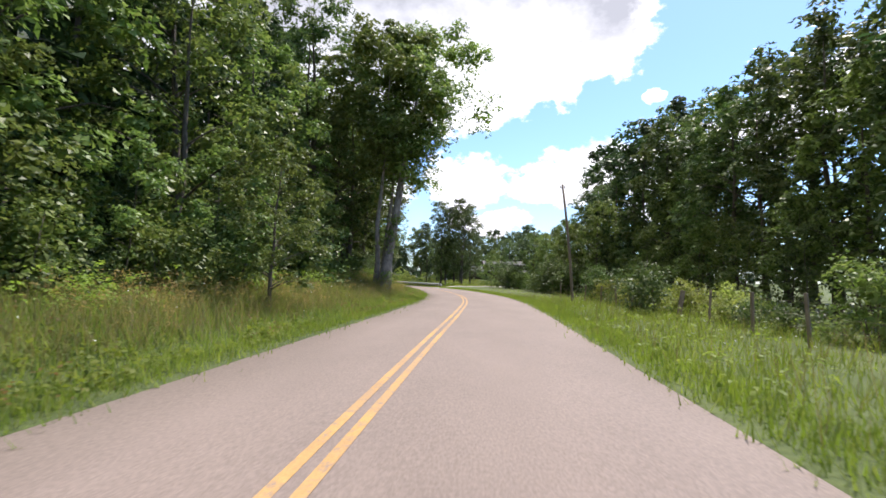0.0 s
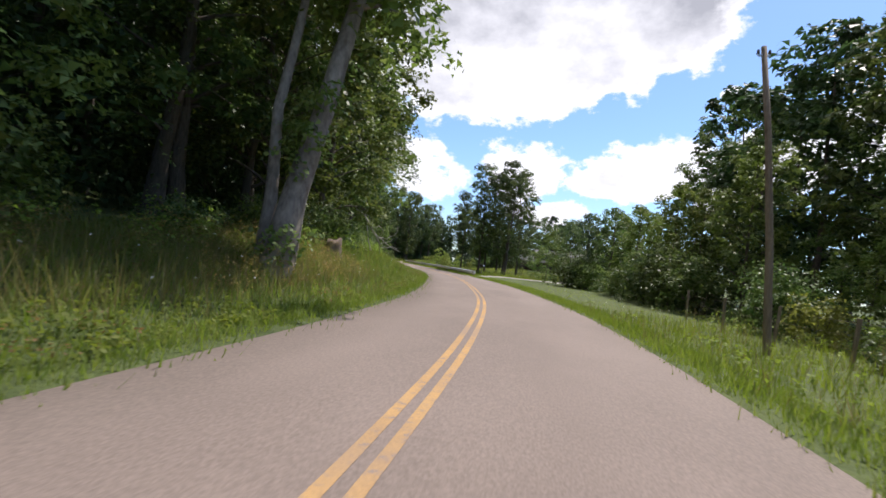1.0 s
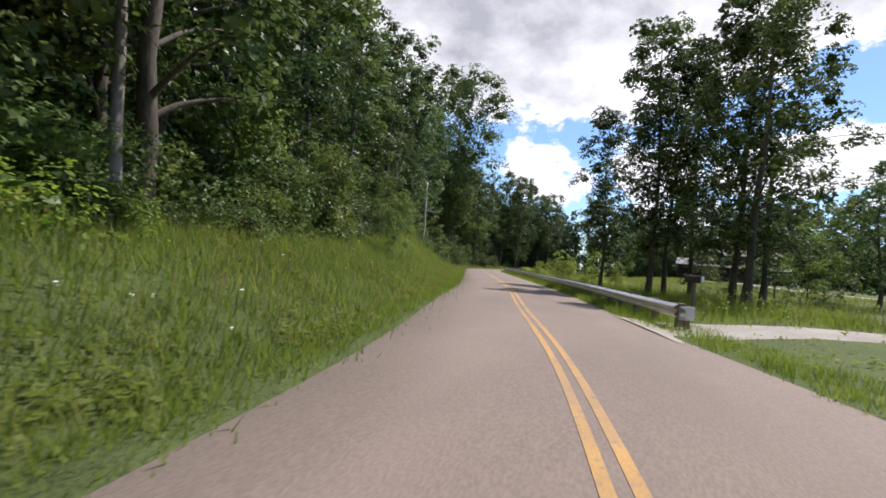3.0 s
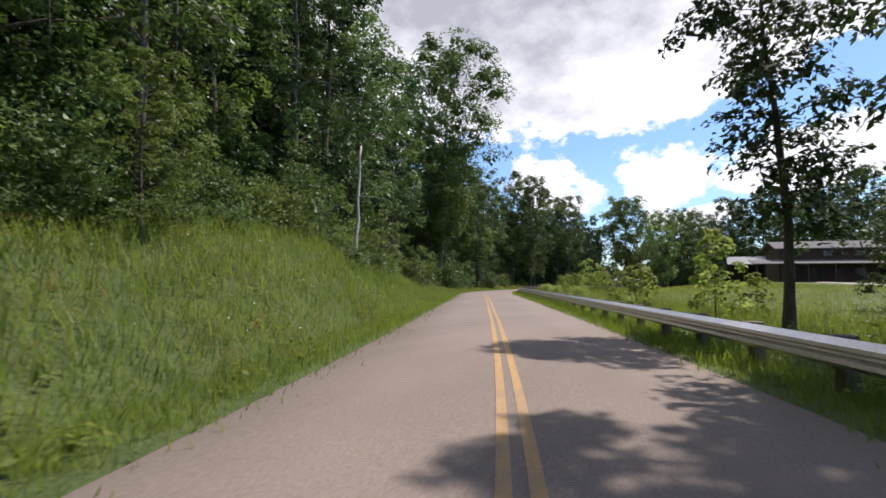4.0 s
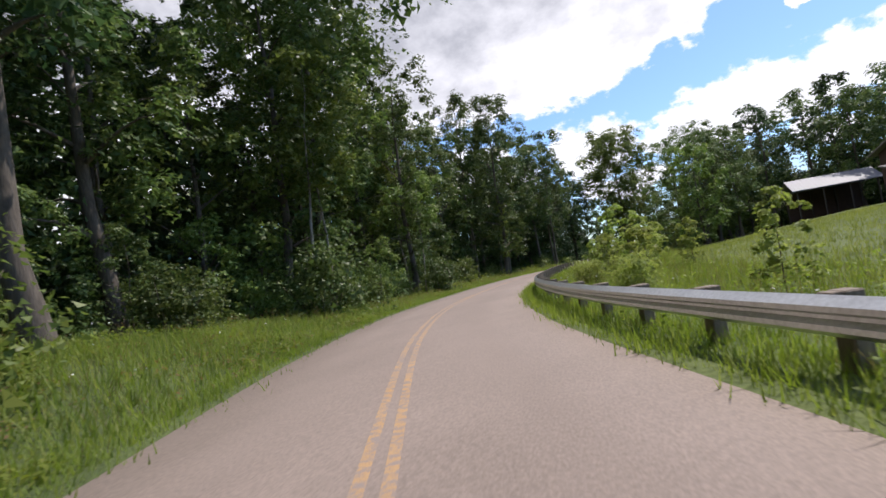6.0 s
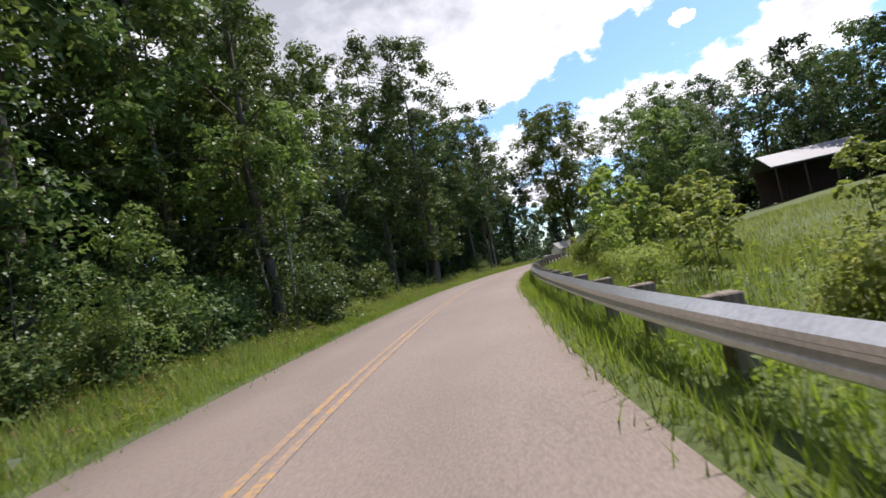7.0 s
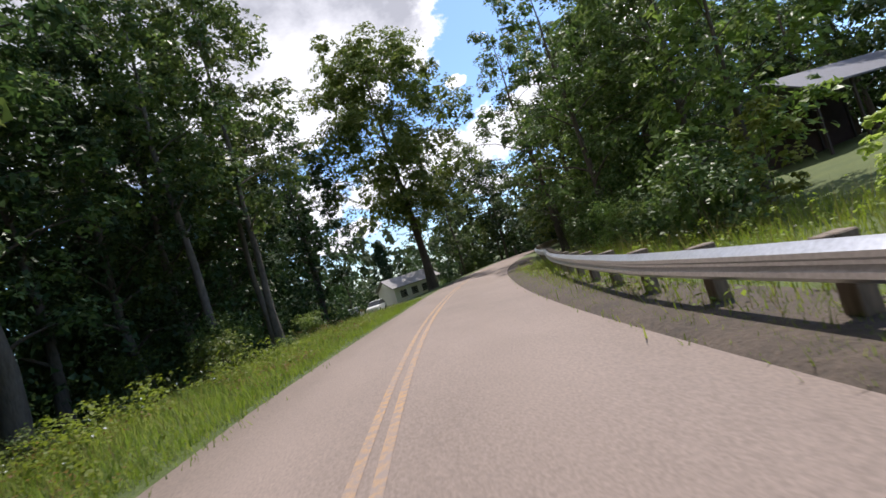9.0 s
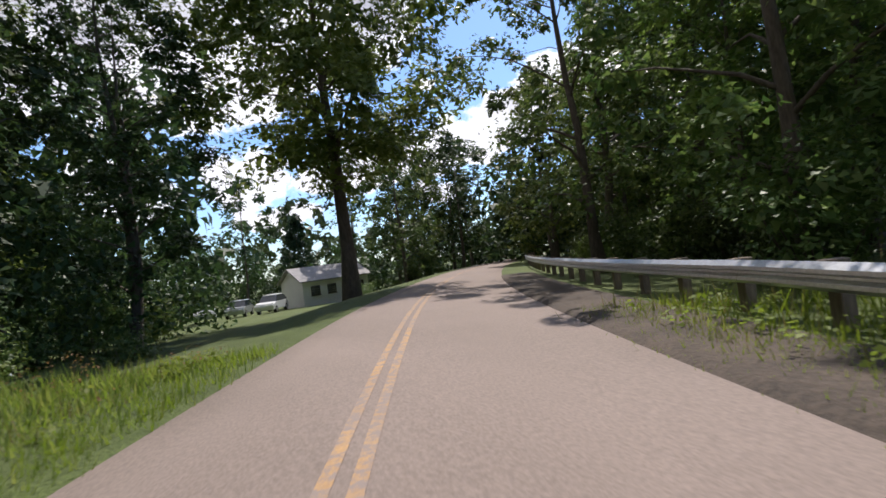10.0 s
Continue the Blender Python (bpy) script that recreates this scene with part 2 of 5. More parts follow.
wear(PAINT_YELLOW, (0.22, 0.175, 0.15), 0.41)
wear(PAINT_FADED, (0.22, 0.175, 0.15), 0.50)
BRICK = surface("brown_brick", (0.035, 0.022, 0.018), (0.075, 0.045, 0.035), 2.0, 18.0, 0.9, relief=0.4)
METAL_ROOF = surface("grey_sheet_roof", (0.12, 0.125, 0.145), (0.18, 0.185, 0.21), 0.6, 9.0, 0.6, relief=0.2, stretch=(6, 0.2, 1))
SHINGLE = surface("brown_grey_shingles", (0.085, 0.08, 0.078), (0.15, 0.142, 0.136), 1.0, 14.0, 0.9, relief=0.5, far=0.02)
PALE_ROOF = surface("pale_grey_shingles", (0.20, 0.19, 0.19), (0.34, 0.33, 0.32), 1.0, 14.0, 0.85, relief=0.5, far=0.02)
SIDING = surface("white_siding", (0.66, 0.65, 0.62), (0.80, 0.79, 0.76), 0.8, 12.0, 0.7, relief=0.2)
TRIM_DARK = surface("dark_trim", (0.03, 0.025, 0.02), (0.07, 0.055, 0.05), 3.0, 20.0, 0.7)
PAINT_WHITE = surface("white_paint", (0.70, 0.70, 0.69), (0.82, 0.82, 0.80), 2.0, 30.0, 0.35, relief=0.05)
PAINT_SILVER = surface("silver_paint", (0.40, 0.42, 0.44), (0.52, 0.54, 0.56), 2.0, 30.0, 0.3, 0.5, relief=0.05)
RUBBER = surface("tyre_rubber", (0.012, 0.012, 0.012), (0.03, 0.03, 0.03), 6.0, 40.0, 0.85)
ROCK = surface("pale_stone", (0.35, 0.33, 0.30), (0.58, 0.56, 0.52), 2.5, 20.0, 0.9, relief=0.6, far=0.02)
PETAL = surface("white_petals", (0.70, 0.70, 0.62), (0.85, 0.85, 0.80), 5.0, 30.0, 0.7)


def glass_material():
    m, nt, b = material("window_glass", 0.05)
    b.inputs["Base Color"].default_value = (0.02, 0.025, 0.03, 1)
    b.inputs["Specular IOR Level"].default_value = 0.6
    return m


GLASS = glass_material()
DIRT = surface("dark_litter", (0.03, 0.024, 0.018), (0.10, 0.075, 0.055), 1.2, 16.0, 0.95, relief=0.8, far=0.03)
GRAVEL = surface("pale_gravel", (0.22, 0.20, 0.17), (0.42, 0.385, 0.34), 0.8, 30.0, 0.95, relief=0.5, far=0.02)


def part(name, bm, mat, parent=None, label=""):
    """Links a bmesh as one mesh object, under a parent if given."""
    me = bpy.data.meshes.new(name)
    bm.to_mesh(me)
    bm.free()
    me.materials.append(mat)
    ob = new(name, me)
    ob.parent = parent
    return tagged(ob, label)


def mesh_of(name, verts, faces, mat, parent=None, label="", smooth=True):
    me = bpy.data.meshes.new(name)
    me.from_pydata([tuple(v) for v in verts], [], [tuple(f) for f in faces])
    if smooth:
        me.polygons.foreach_set("use_smooth", [True] * len(me.polygons))
    me.update()
    me.materials.append(mat)
    ob = new(name, me)
    ob.parent = parent
    return tagged(ob, label)


def box(bm, x, y, z, lx, ly, lz, bevel=0.0, turn=None):
    g = bmesh.ops.create_cube(bm, size=1.0, matrix=Matrix.Diagonal((lx, ly, lz, 1)))
    if bevel:
        e = {e for v in g["verts"] for e in v.link_edges}
        g = bmesh.ops.bevel(bm, geom=list(e), offset=bevel, segments=1, affect="EDGES")
    m = Matrix.Translation((x, y, z)) @ (turn or Matrix())
    bmesh.ops.transform(bm, matrix=m, verts=g["verts"])


# ---- the road's line ----
CENTRE = np.array([
    (-2.00, -80.00), (-1.80, -50.00), (-1.59, -20.35), (-1.39, -10.16), (-1.15, 0.00), (-0.87, 9.95), (-0.55, 19.82), (-0.42, 29.83),
    (-0.95, 39.90), (-2.27, 49.82), (-3.98, 59.57), (-6.16, 69.26), (-9.16, 78.81), (-12.18, 88.49), (-15.55, 98.09), (-18.98, 107.42),
    (-22.39, 116.72), (-25.95, 126.20), (-29.45, 135.60), (-31.75, 144.90), (-32.85, 154.80), (-33.45, 164.80), (-33.35, 174.60), (-32.20, 184.20),
    (-30.10, 194.60), (-27.15, 205.20), (-23.76, 215.30), (-19.98, 224.48), (-15.68, 233.49), (-10.87, 242.30), (-5.36, 250.72), (0.85, 258.64),
    (14.87, 272.16), (39.88, 290.16),
])


def dense_line():
    """The centre line every half metre, by a Catmull-Rom curve through the points above."""
    pts = []
    for i in range(1, len(CENTRE) - 2):
        a, b, c, d = CENTRE[i - 1:i + 3]
        for u in np.linspace(0, 1, 30, endpoint=False):
            pts.append(0.5 * (2 * b + (c - a) * u + (2 * a - 5 * b + 4 * c - d) * u**2 + (3 * b - a - 3 * c + d) * u**3))
    pts = np.array(pts)
    far = np.r_[0, np.cumsum(np.hypot(*np.diff(pts, axis=0).T))]
    at = np.arange(0, far[-1], 0.5)
    return np.stack([np.interp(at, far, pts[:, 0]), np.interp(at, far, pts[:, 1])], 1), at


LINE, ALONG = dense_line()
ALONG = ALONG - ALONG[np.argmin((LINE**2).sum(1))]
AHEAD = np.gradient(LINE, axis=0)
AHEAD /= np.hypot(AHEAD[:, 0], AHEAD[:, 1])[:, None]


def on_road(s, o):
    """The place s metres along the road and o metres to the right of its centre line."""
    x, y = np.interp(s, ALONG, LINE[:, 0]), np.interp(s, ALONG, LINE[:, 1])
    dx, dy = np.interp(s, ALONG, AHEAD[:, 0]), np.interp(s, ALONG, AHEAD[:, 1])
    return x + o * dy, y - o * dx


def heading(s):
    """Degrees by which the road turns to the left of +y at s."""
    return math.degrees(math.atan2(-np.interp(s, ALONG, AHEAD[:, 0]), np.interp(s, ALONG, AHEAD[:, 1])))


def road_place(x, y):
    """How far along the road and to the right of it a place lies."""
    x, y = np.atleast_1d(np.asarray(x, float)), np.atleast_1d(np.asarray(y, float))
    best, near = np.zeros(len(x), int), np.full(len(x), 1e18)
    for i in range(0, len(LINE), 4):
        d = (x - LINE[i, 0])**2 + (y - LINE[i, 1])**2
        hit = d < near
        near[hit], best[hit] = d[hit], i
    qx, qy = x - LINE[best, 0], y - LINE[best, 1]
    t = AHEAD[best]
    return ALONG[best] + qx * t[:, 0] + qy * t[:, 1], qx * t[:, 1] - qy * t[:, 0]


def ease(a, lo, hi):
    u = np.clip((a - lo) / (hi - lo), 0, 1)
    return u * u * (3 - 2 * u)


def rise(s, o):
    """Height of the ground s along the road and o to the right."""
    s, o = np.asarray(s, float), np.asarray(o, float)
    a = np.abs(o)
    bank = np.interp(s, [-30, 10, 30, 40, 55, 70, 80, 94, 100, 107, 112, 118, 124, 135, 147, 155, 165, 215, 240, 262], [0.4, 0.5, 0.9, 1.3, 1.6, 1.35, 1.3, 2.0, 2.8, 3.2, 2.6, 2.1, 1.9, 1.2, 0.45, 0.05, -0.1, -0.4, -1.2, -1.9])
    hill = np.interp(s, [-30, 20, 50, 110, 140, 170], [0.04, 0.06, 0.12, 0.12, 0.02, -0.02])
    left = bank * ease(a, 3.2, 8.6) + hill * np.clip(a - 8, 0, 40)
    dip = np.interp(s, [-30, 40, 58, 80, 100, 150, 230], [-0.35, -0.3, 0.05, 0.25, -0.1, -0.45, -0.3])
    field = np.interp(s, [-30, 60, 80, 100, 160, 230], [0.0, 0.2, 0.4, 0.7, 1.0, 1.6])
    right = dip * ease(a, 3.4, 7.0) + (field - dip) * ease(a, 10, 34)
    return np.where(o < 0, left, right) * ease(a, 2.8, 4.0)


def ground_at(x, y):
    s, o = road_place(x, y)
    return rise(s, o)


# ---- ground and road ----
def build_ground():
    near_x = np.arange(-90, 71, 1.5)
    near_y = np.arange(-45, 301, 1.5)
    xs = np.r_[[-3000, -1500, -700, -350, -200, -130], near_x, [95, 140, 220, 400, 800, 1600, 3000]]
    ys = np.r_[[-3000, -1200, -500, -200, -90], near_y, [330, 380, 470, 650, 1000, 1700, 3000]]
    gx, gy = np.meshgrid(xs, ys)
    s, o = road_place(gx.ravel(), gy.ravel())
    z = rise(s, o) - 0.6 * (1 - ease(np.abs(o), 9.5, 13)) - 0.02
    far = np.maximum(np.abs(gx.ravel() + 10) - 90, 0) + np.maximum(np.abs(gy.ravel() - 128) - 180, 0)
    z = z * (1 - ease(far, 0, 300)) - 0.5 * ease(far, 0, 300)
    n, w = len(z), len(xs)
    idx = np.arange(n).reshape(len(ys), w)
    f = np.stack([idx[:-1, :-1], idx[:-1, 1:], idx[1:, 1:], idx[1:, :-1]], -1).reshape(-1, 4)
    g = mesh_of("ground", np.stack([gx.ravel(), gy.ravel(), z], 1), f, LAWN)
    tagged(g, "grassy ground reaching to the horizon", "ground", kind="structure")


def wider(s):
    """How much wider the lane on the right is before the drive and the rail."""
    return float(np.interp(s, [60, 78], [0.65, 0.1]))


def edge_in(s, o):
    """How far the edges of the asphalt lie to the right of their usual place."""
    if -4.5 < o < -2:
        return float(np.interp(s, [196, 208], [0.0, 0.6]))
    return wider(s) if o > 2 else 0.0


def strip(name, s0, s1, step, offsets, heights, mat, parent=None, label=""):
    """A ribbon along the road with the given cross-section."""
    ss = np.arange(s0, s1 + 1e-6, step)
    v, f, k = [], [], len(offsets)
    for i, s in enumerate(ss):
        for j, o in enumerate(offsets):
            x, y = on_road(s, o + edge_in(s, o))
            v.append((x, y, heights(s, o + (edge_in(s, o) if o > 2 else 0.0)) if callable(heights) else heights[j]))
        if i:
            for j in range(k - 1):
                a = (i - 1) * k + j
                f.append((a, a + 1, a + k + 1, a + k))
    return mesh_of(name, v, f, mat, parent, label)


build_ground()
road = strip("road", -55, 285, 1.0, [-2.75, -2.62, -1.4, 0, 1.4, 2.75, 2.88], [-0.2, -0.02, 0.0, 0.015, 0.0, -0.02, -0.2], ASPHALT)
tagged(road, "sun-bleached grey asphalt two-lane country road", "road", kind="structure")
for o in (-0.1, 0.1):
    for s0, s1, paint, look_of in ((-55, 128, PAINT_YELLOW, "worn"), (128, 285, PAINT_FADED, "faded and patchy")):
        ln = strip("centre_line", s0, s1, 1.0, [o - 0.05, o + 0.05], [0.0195, 0.0195], paint)
        tagged(ln, look_of + " yellow double centre line painted on asphalt", "road marking", kind="structure")
verge_left = strip("verge_left", -55, 285, 1.0, [-2.45, -2.7, -3.0, -3.6, -4.2, -5, -6, -7, -8, -9, -10, -11, -12.2, -13.4], lambda s, o: float(rise(s, o)) + (-0.05 if o > -2.65 else 0.0) - (0.25 if o < -13 else 0), SOIL)
tagged(verge_left, "grassy road verge rising into a bank", "verge", kind="structure")
verge_right = strip("verge_right", -55, 285, 1.0, [2.6, 2.85, 3.1, 3.6, 4.2, 5, 6, 7, 8, 9, 10, 11, 12.2, 13.4], lambda s, o: float(rise(s, o)) + (-0.05 if o - wider(s) < 2.8 else 0.0) - (0.25 if o > 13 + wider(s) else 0), LAWN)
tagged(verge_right, "grassy road verge falling gently from the asphalt", "verge", kind="structure")

shoulder = strip("shoulder", 186, 232, 1.0, [2.6, 2.8, 3.1, 3.6, 4.2, 4.6], lambda s, o: float(rise(s, o)) + (-0.05 if o - wider(s) < 2.7 else 0.03) - (0.15 if o - wider(s) > 4.5 else 0.0), DIRT)
tagged(shoulder, "dark leaf litter and dirt between asphalt and rail", "shoulder", kind="structure")

# ---- plants ----
def tube(path, radii, sides=8):
    """A tapered tube along a path."""
    path = np.asarray(path, float)
    v, f = [], []
    for i, p in enumerate(path):
        d = path[min(i + 1, len(path) - 1)] - path[max(i - 1, 0)]
        d = d / (np.linalg.norm(d) + 1e-9)
        a = np.cross(d, (0.31, 0.95, 0.0) if abs(d[1]) < 0.9 else (1, 0, 0))
        a /= np.linalg.norm(a)
        b = np.cross(d, a)
        for k in range(sides):
            w = 2 * math.pi * k / sides
            v.append(p + radii[i] * (math.cos(w) * a + math.sin(w) * b))
        if i:
            for k in range(sides):
                q, r = (i - 1) * sides + k, (i - 1) * sides + (k + 1) % sides
                f.append((q, r, r + sides, q + sides))
    f.append(tuple(range((len(path) - 1) * sides, len(path) * sides)))
    return v, f


def merge(pieces):
    v, f = [], []
    for pv, pf in pieces:
        n = len(v)
        v += list(pv)
        f += [tuple(i + n for i in q) for q in pf]
    return v, f


def leaves(rng, centres, radii, per, size, lift=0.5, flat=0.7, fine=False):
    """Leaf blades in clumps: four corners each, folded along the midrib; fine ones have three."""
    c = np.repeat(np.asarray(centres, float), per, 0)
    r = np.repeat(np.asarray(radii, float), per)
    n = len(c)
    d = rng.normal(size=(n, 3))
    d /= np.linalg.norm(d, axis=1)[:, None]
    p = c + d * (r * rng.random(n)**0.33)[:, None] * (1, 1, flat)
    nor = d * 0.9 + rng.normal(size=(n, 3)) * 0.45 + (0, 0, lift)
    nor /= np.linalg.norm(nor, axis=1)[:, None]
    u = np.cross(nor, rng.normal(size=(n, 3)))
    u /= np.linalg.norm(u, axis=1)[:, None]
    w = np.cross(nor, u)
    ln = (size * rng.uniform(0.65, 1.35, n))[:, None]
    a, b = p - u * ln * 0.5, p + u * ln * 0.5
    mid = p - u * ln * 0.06
    e, g = mid + w * ln * 0.33 + nor * ln * 0.1, mid - w * ln * 0.33 + nor * ln * 0.1
    if fine:
        v = np.stack([a + w * ln * 0.22, b, a - w * ln * 0.38 + u * ln * 0.3], 1).reshape(-1, 3)
        return v, np.arange(3 * n).reshape(n, 3)
    v = np.stack([a, e, b, g], 1).reshape(-1, 3)
    f = np.arange(4 * n).reshape(n, 4)
    return v, f


def plant_mesh(name, v, f, mat, parent, smooth=False):
    me = bpy.data.meshes.new(name)
    v, f = np.asarray(v, np.float32), np.asarray(f, np.int32)
    me.vertices.add(len(v))
    me.vertices.foreach_set("co", v.ravel())
    me.loops.add(f.size)
    me.loops.foreach_set("vertex_index", f.ravel())
    me.polygons.add(len(f))
    me.polygons.foreach_set("loop_start", np.arange(0, f.size, f.shape[1], dtype=np.int32))
    me.update(calc_edges=True)
    me.materials.append(mat)
    ob = new(name, me)
    ob.parent = parent
    return ob


def sprays(rng, centres, outs, per, reach, size, up=0.75, fine=True):
    """Leafy twigs: each a drooping fan of leaves that faces up and outwards."""
    n = len(centres)
    nor = np.asarray(outs, float) * 0.55 + (0, 0, up) + rng.normal(size=(n, 3)) * 0.2
    nor /= np.linalg.norm(nor, axis=1)[:, None]
    u = np.cross(nor, rng.normal(size=(n, 3)))
    u /= np.linalg.norm(u, axis=1)[:, None]
    w = np.cross(nor, u)
    c, nr, uu, ww = (np.repeat(q, per, 0) for q in (np.asarray(centres, float), nor, u, w))
    rr = np.repeat(np.asarray(reach, float), per)
    m = len(c)
    ang, rad = rng.uniform(0, 2 * math.pi, m), np.sqrt(rng.random(m))
    flat = uu * np.cos(ang)[:, None] + ww * np.sin(ang)[:, None]
    p = c + flat * (rad * rr)[:, None] - nr * (0.35 * rr * rad**2)[:, None] + rng.normal(size=(m, 3)) * (0.13 * rr)[:, None]
    ln = nr + flat * (0.45 * rad)[:, None] + rng.normal(size=(m, 3)) * 0.42
    ln /= np.linalg.norm(ln, axis=1)[:, None]
    d = np.cross(ln, rng.normal(size=(m, 3)))
    d /= np.linalg.norm(d, axis=1)[:, None]
    e = np.cross(ln, d)
    z = (size * rng.uniform(0.65, 1.35, m))[:, None]
    a, b = p - d * z * 0.5, p + d * z * 0.5
    if fine:
        v = np.stack([a + e * z * 0.26, b, a - e * z * 0.42 + d * z * 0.3], 1).reshape(-1, 3)
        return v, np.arange(3 * m).reshape(m, 3)
    mid = p - d * z * 0.06
    v = np.stack([a, mid + e * z * 0.34 + ln * z * 0.09, b, mid - e * z * 0.34 + ln * z * 0.09], 1).reshape(-1, 3)
    return v, np.arange(4 * m).reshape(m, 4)


def make_tree(seed, height, radius, low, clumps, per, leaf, mat, bark, trunk_r, shape=1.0, lean=(0, 0), clump_r=1.0, limbs=14, label="", category="tree", name="tree", lift=0.5, twigs=True, fine=True, core=1.0):
    """A tree: a trunk with limbs and a crown of rounded boughs, each clad in leafy twigs round a shaded heart.
    low: where the crown begins, as a part of the height; shape: 0 a cone, 1 an egg, 2 a spreading top; core: how closed the boughs are."""
    rng = np.random.default_rng(seed)
    tree = new(name)
    tree.empty_display_size = 0.2
    n = 9
    trunk = np.zeros((n, 3))
    trunk[:, 2] = np.linspace(-0.3, height * 0.93, n)
    wob = np.cumsum(rng.normal(size=(n, 2)) * height * 0.006, 0)
    trunk[:, :2] = wob - wob[0] + np.outer(np.linspace(0, 1, n)**1.2, lean)
    rad = trunk_r * (1 - np.linspace(0, 0.93, n)**0.9)
    rad[0] *= 1.35
    pieces = [tube(trunk, rad, 9)]
    span = 1 - low

    def profile(q):
        if shape < 0.5:
            return (1 - q)**0.8 + 0.08
        if shape < 1.5:
            return math.sin(math.pi * min(1, 0.14 + 0.74 * q))**0.6
        return min(1.0, 0.5 + 1.0 * q) * (1 - max(0, q - 0.6) * 1.3)

    boughs = []
    count = max(limbs, round(clumps / 3.5))
    for k in range(count):
        q = ((k + rng.random()) / count)**0.9
        w = k * 2.399 + rng.normal() * 0.35
        r = clump_r * rng.uniform(0.95, 1.65) * (1.0 - 0.3 * q)
        h = height * (low + span * q * 0.95)
        at = np.array([np.interp(h, trunk[:, 2], trunk[:, j]) for j in range(3)])
        reach = max(0.05, radius * profile(q) * rng.uniform(0.62, 1.08) * (0.45 if k % 5 == 4 else 1.0) - 0.55 * r)
        out = np.array([math.cos(w), math.sin(w), 0])
        end = at + out * reach + np.array([0, 0, rng.normal() * 0.25 * r])
        boughs.append((end, r, out))
        if twigs and k % max(1, count // limbs) == 0:
            low_at = np.array([np.interp(max(0.5, h - 0.35 * reach), trunk[:, 2], trunk[:, j]) for j in range(3)])
            pts = [low_at + (end - low_at) * u + np.array([0, 0, 0.12 * reach * math.sin(math.pi * u)]) + rng.normal(size=3) * 0.03 * reach * u for u in np.linspace(0, 1, 5)]
            r0 = float(np.interp(h, trunk[:, 2], rad)) * 0.5
            pieces.append(tube(pts, [r0, r0 * 0.75, r0 * 0.5, r0 * 0.32, r0 * 0.12], 5))
    boughs.append((trunk[-1] + (0, 0, 0.1), clump_r * 0.9, np.array([0, 0, 1.0])))
    v, f = merge(pieces)
    mesh_of("trunk", v, f, bark, tree)
    centres, outs, spans, hearts, sizes = [], [], [], [], []
    for end, r, out in boughs:
        for _ in range(13):
            d = rng.normal(size=3) + out * 0.55 + (0, 0, 0.45)
            d /= np.linalg.norm(d)
            centres.append(end + d * r * rng.uniform(0.75, 1.08) * (1, 1, 0.85))
            outs.append(d)
            spans.append(r * rng.uniform(0.26, 0.5))
        hearts.append(end)
        sizes.append(r)
    v, f = sprays(rng, centres, outs, max(4, round(per * 0.19)), spans, leaf, 0.5 + lift, fine)
    # broad inner leaves keep the heart of each bough dark
    if core > 0:
        iv, jf = leaves(rng, hearts, np.array(sizes) * 0.55, max(8, round(44 * core)), clump_r * 0.38 * core**0.5, lift, fine=fine)
        v, f = np.vstack([v, iv]), np.vstack([f, jf + len(v)])
    plant_mesh("crown", v, f, mat, tree)
    return tagged(tree, label, category)


def make_bush(seed, height, radius, clumps, per, leaf, mat, label, name="bush", category="bush"):
    """A bush: several stems from the ground and leaf clumps down to it."""
    rng = np.random.default_rng(seed)
    bush = new(name)
    bush.empty_display_size = 0.1
    pieces, centres, sizes = [], [], []
    for k in range(clumps):
        w, q = rng.uniform(0, 2 * math.pi), rng.random()**0.95
        dist = radius * math.sqrt(rng.random()) * (1 - 0.45 * q)
        end = np.array([math.cos(w) * dist, math.sin(w) * dist, height * (0.07 + 0.86 * q)])
        if k % 5 == 0:
            base = end * (0.25, 0.25, 0)
            base[2] = -0.15
            pieces.append(tube([base, (base + end) / 2 + rng.normal(size=3) * 0.05, end], [0.025, 0.018, 0.006], 4))
        centres.append(end)
        sizes.append(min(radius, height) * rng.uniform(0.18, 0.36))
    v, f = merge(pieces)
    mesh_of("stem", v, f, BARK, bush)
    centres, sizes = np.array(centres), np.array(sizes)
    spots = np.repeat(centres, 2, 0)
    d = rng.normal(size=spots.shape) + spots * (0.7 / radius, 0.7 / radius, 0.0) + (0, 0, 0.3)
    d /= np.linalg.norm(d, axis=1)[:, None]
    wide = np.repeat(sizes, 2)
    v, f = sprays(rng, spots + d * wide[:, None] * 0.8, d, max(4, per // 2), wide * 0.75, leaf * 0.76, 0.8)
    # broad inner leaves keep the heart of the bush dark
    iv, jf = leaves(rng, centres * (0.75, 0.75, 0.85), sizes * 0.8, 7, min(radius, height) * 0.15, 0.5, fine=True)
    plant_mesh("leaf_mass", np.vstack([v, iv]), np.vstack([f, jf + len(v)]), mat, bush)
    return tagged(bush, label, category)


def at_road(s, o, turn=0.0, size=1.0, sink=0.0, tall=None):
    x, y = on_road(s, o)
    z = float(rise(s, o)) - sink
    return pose(x, y, z, 0, 0, turn) @ Matrix.Diagonal((size, size, tall or size, 1))


def at_xy(x, y, turn=0.0, size=1.0, sink=0.0, tall=None):
    return pose(x, y, float(ground_at(x, y)[0]) - sink, 0, 0, turn) @ Matrix.Diagonal((size, size, tall or size, 1))


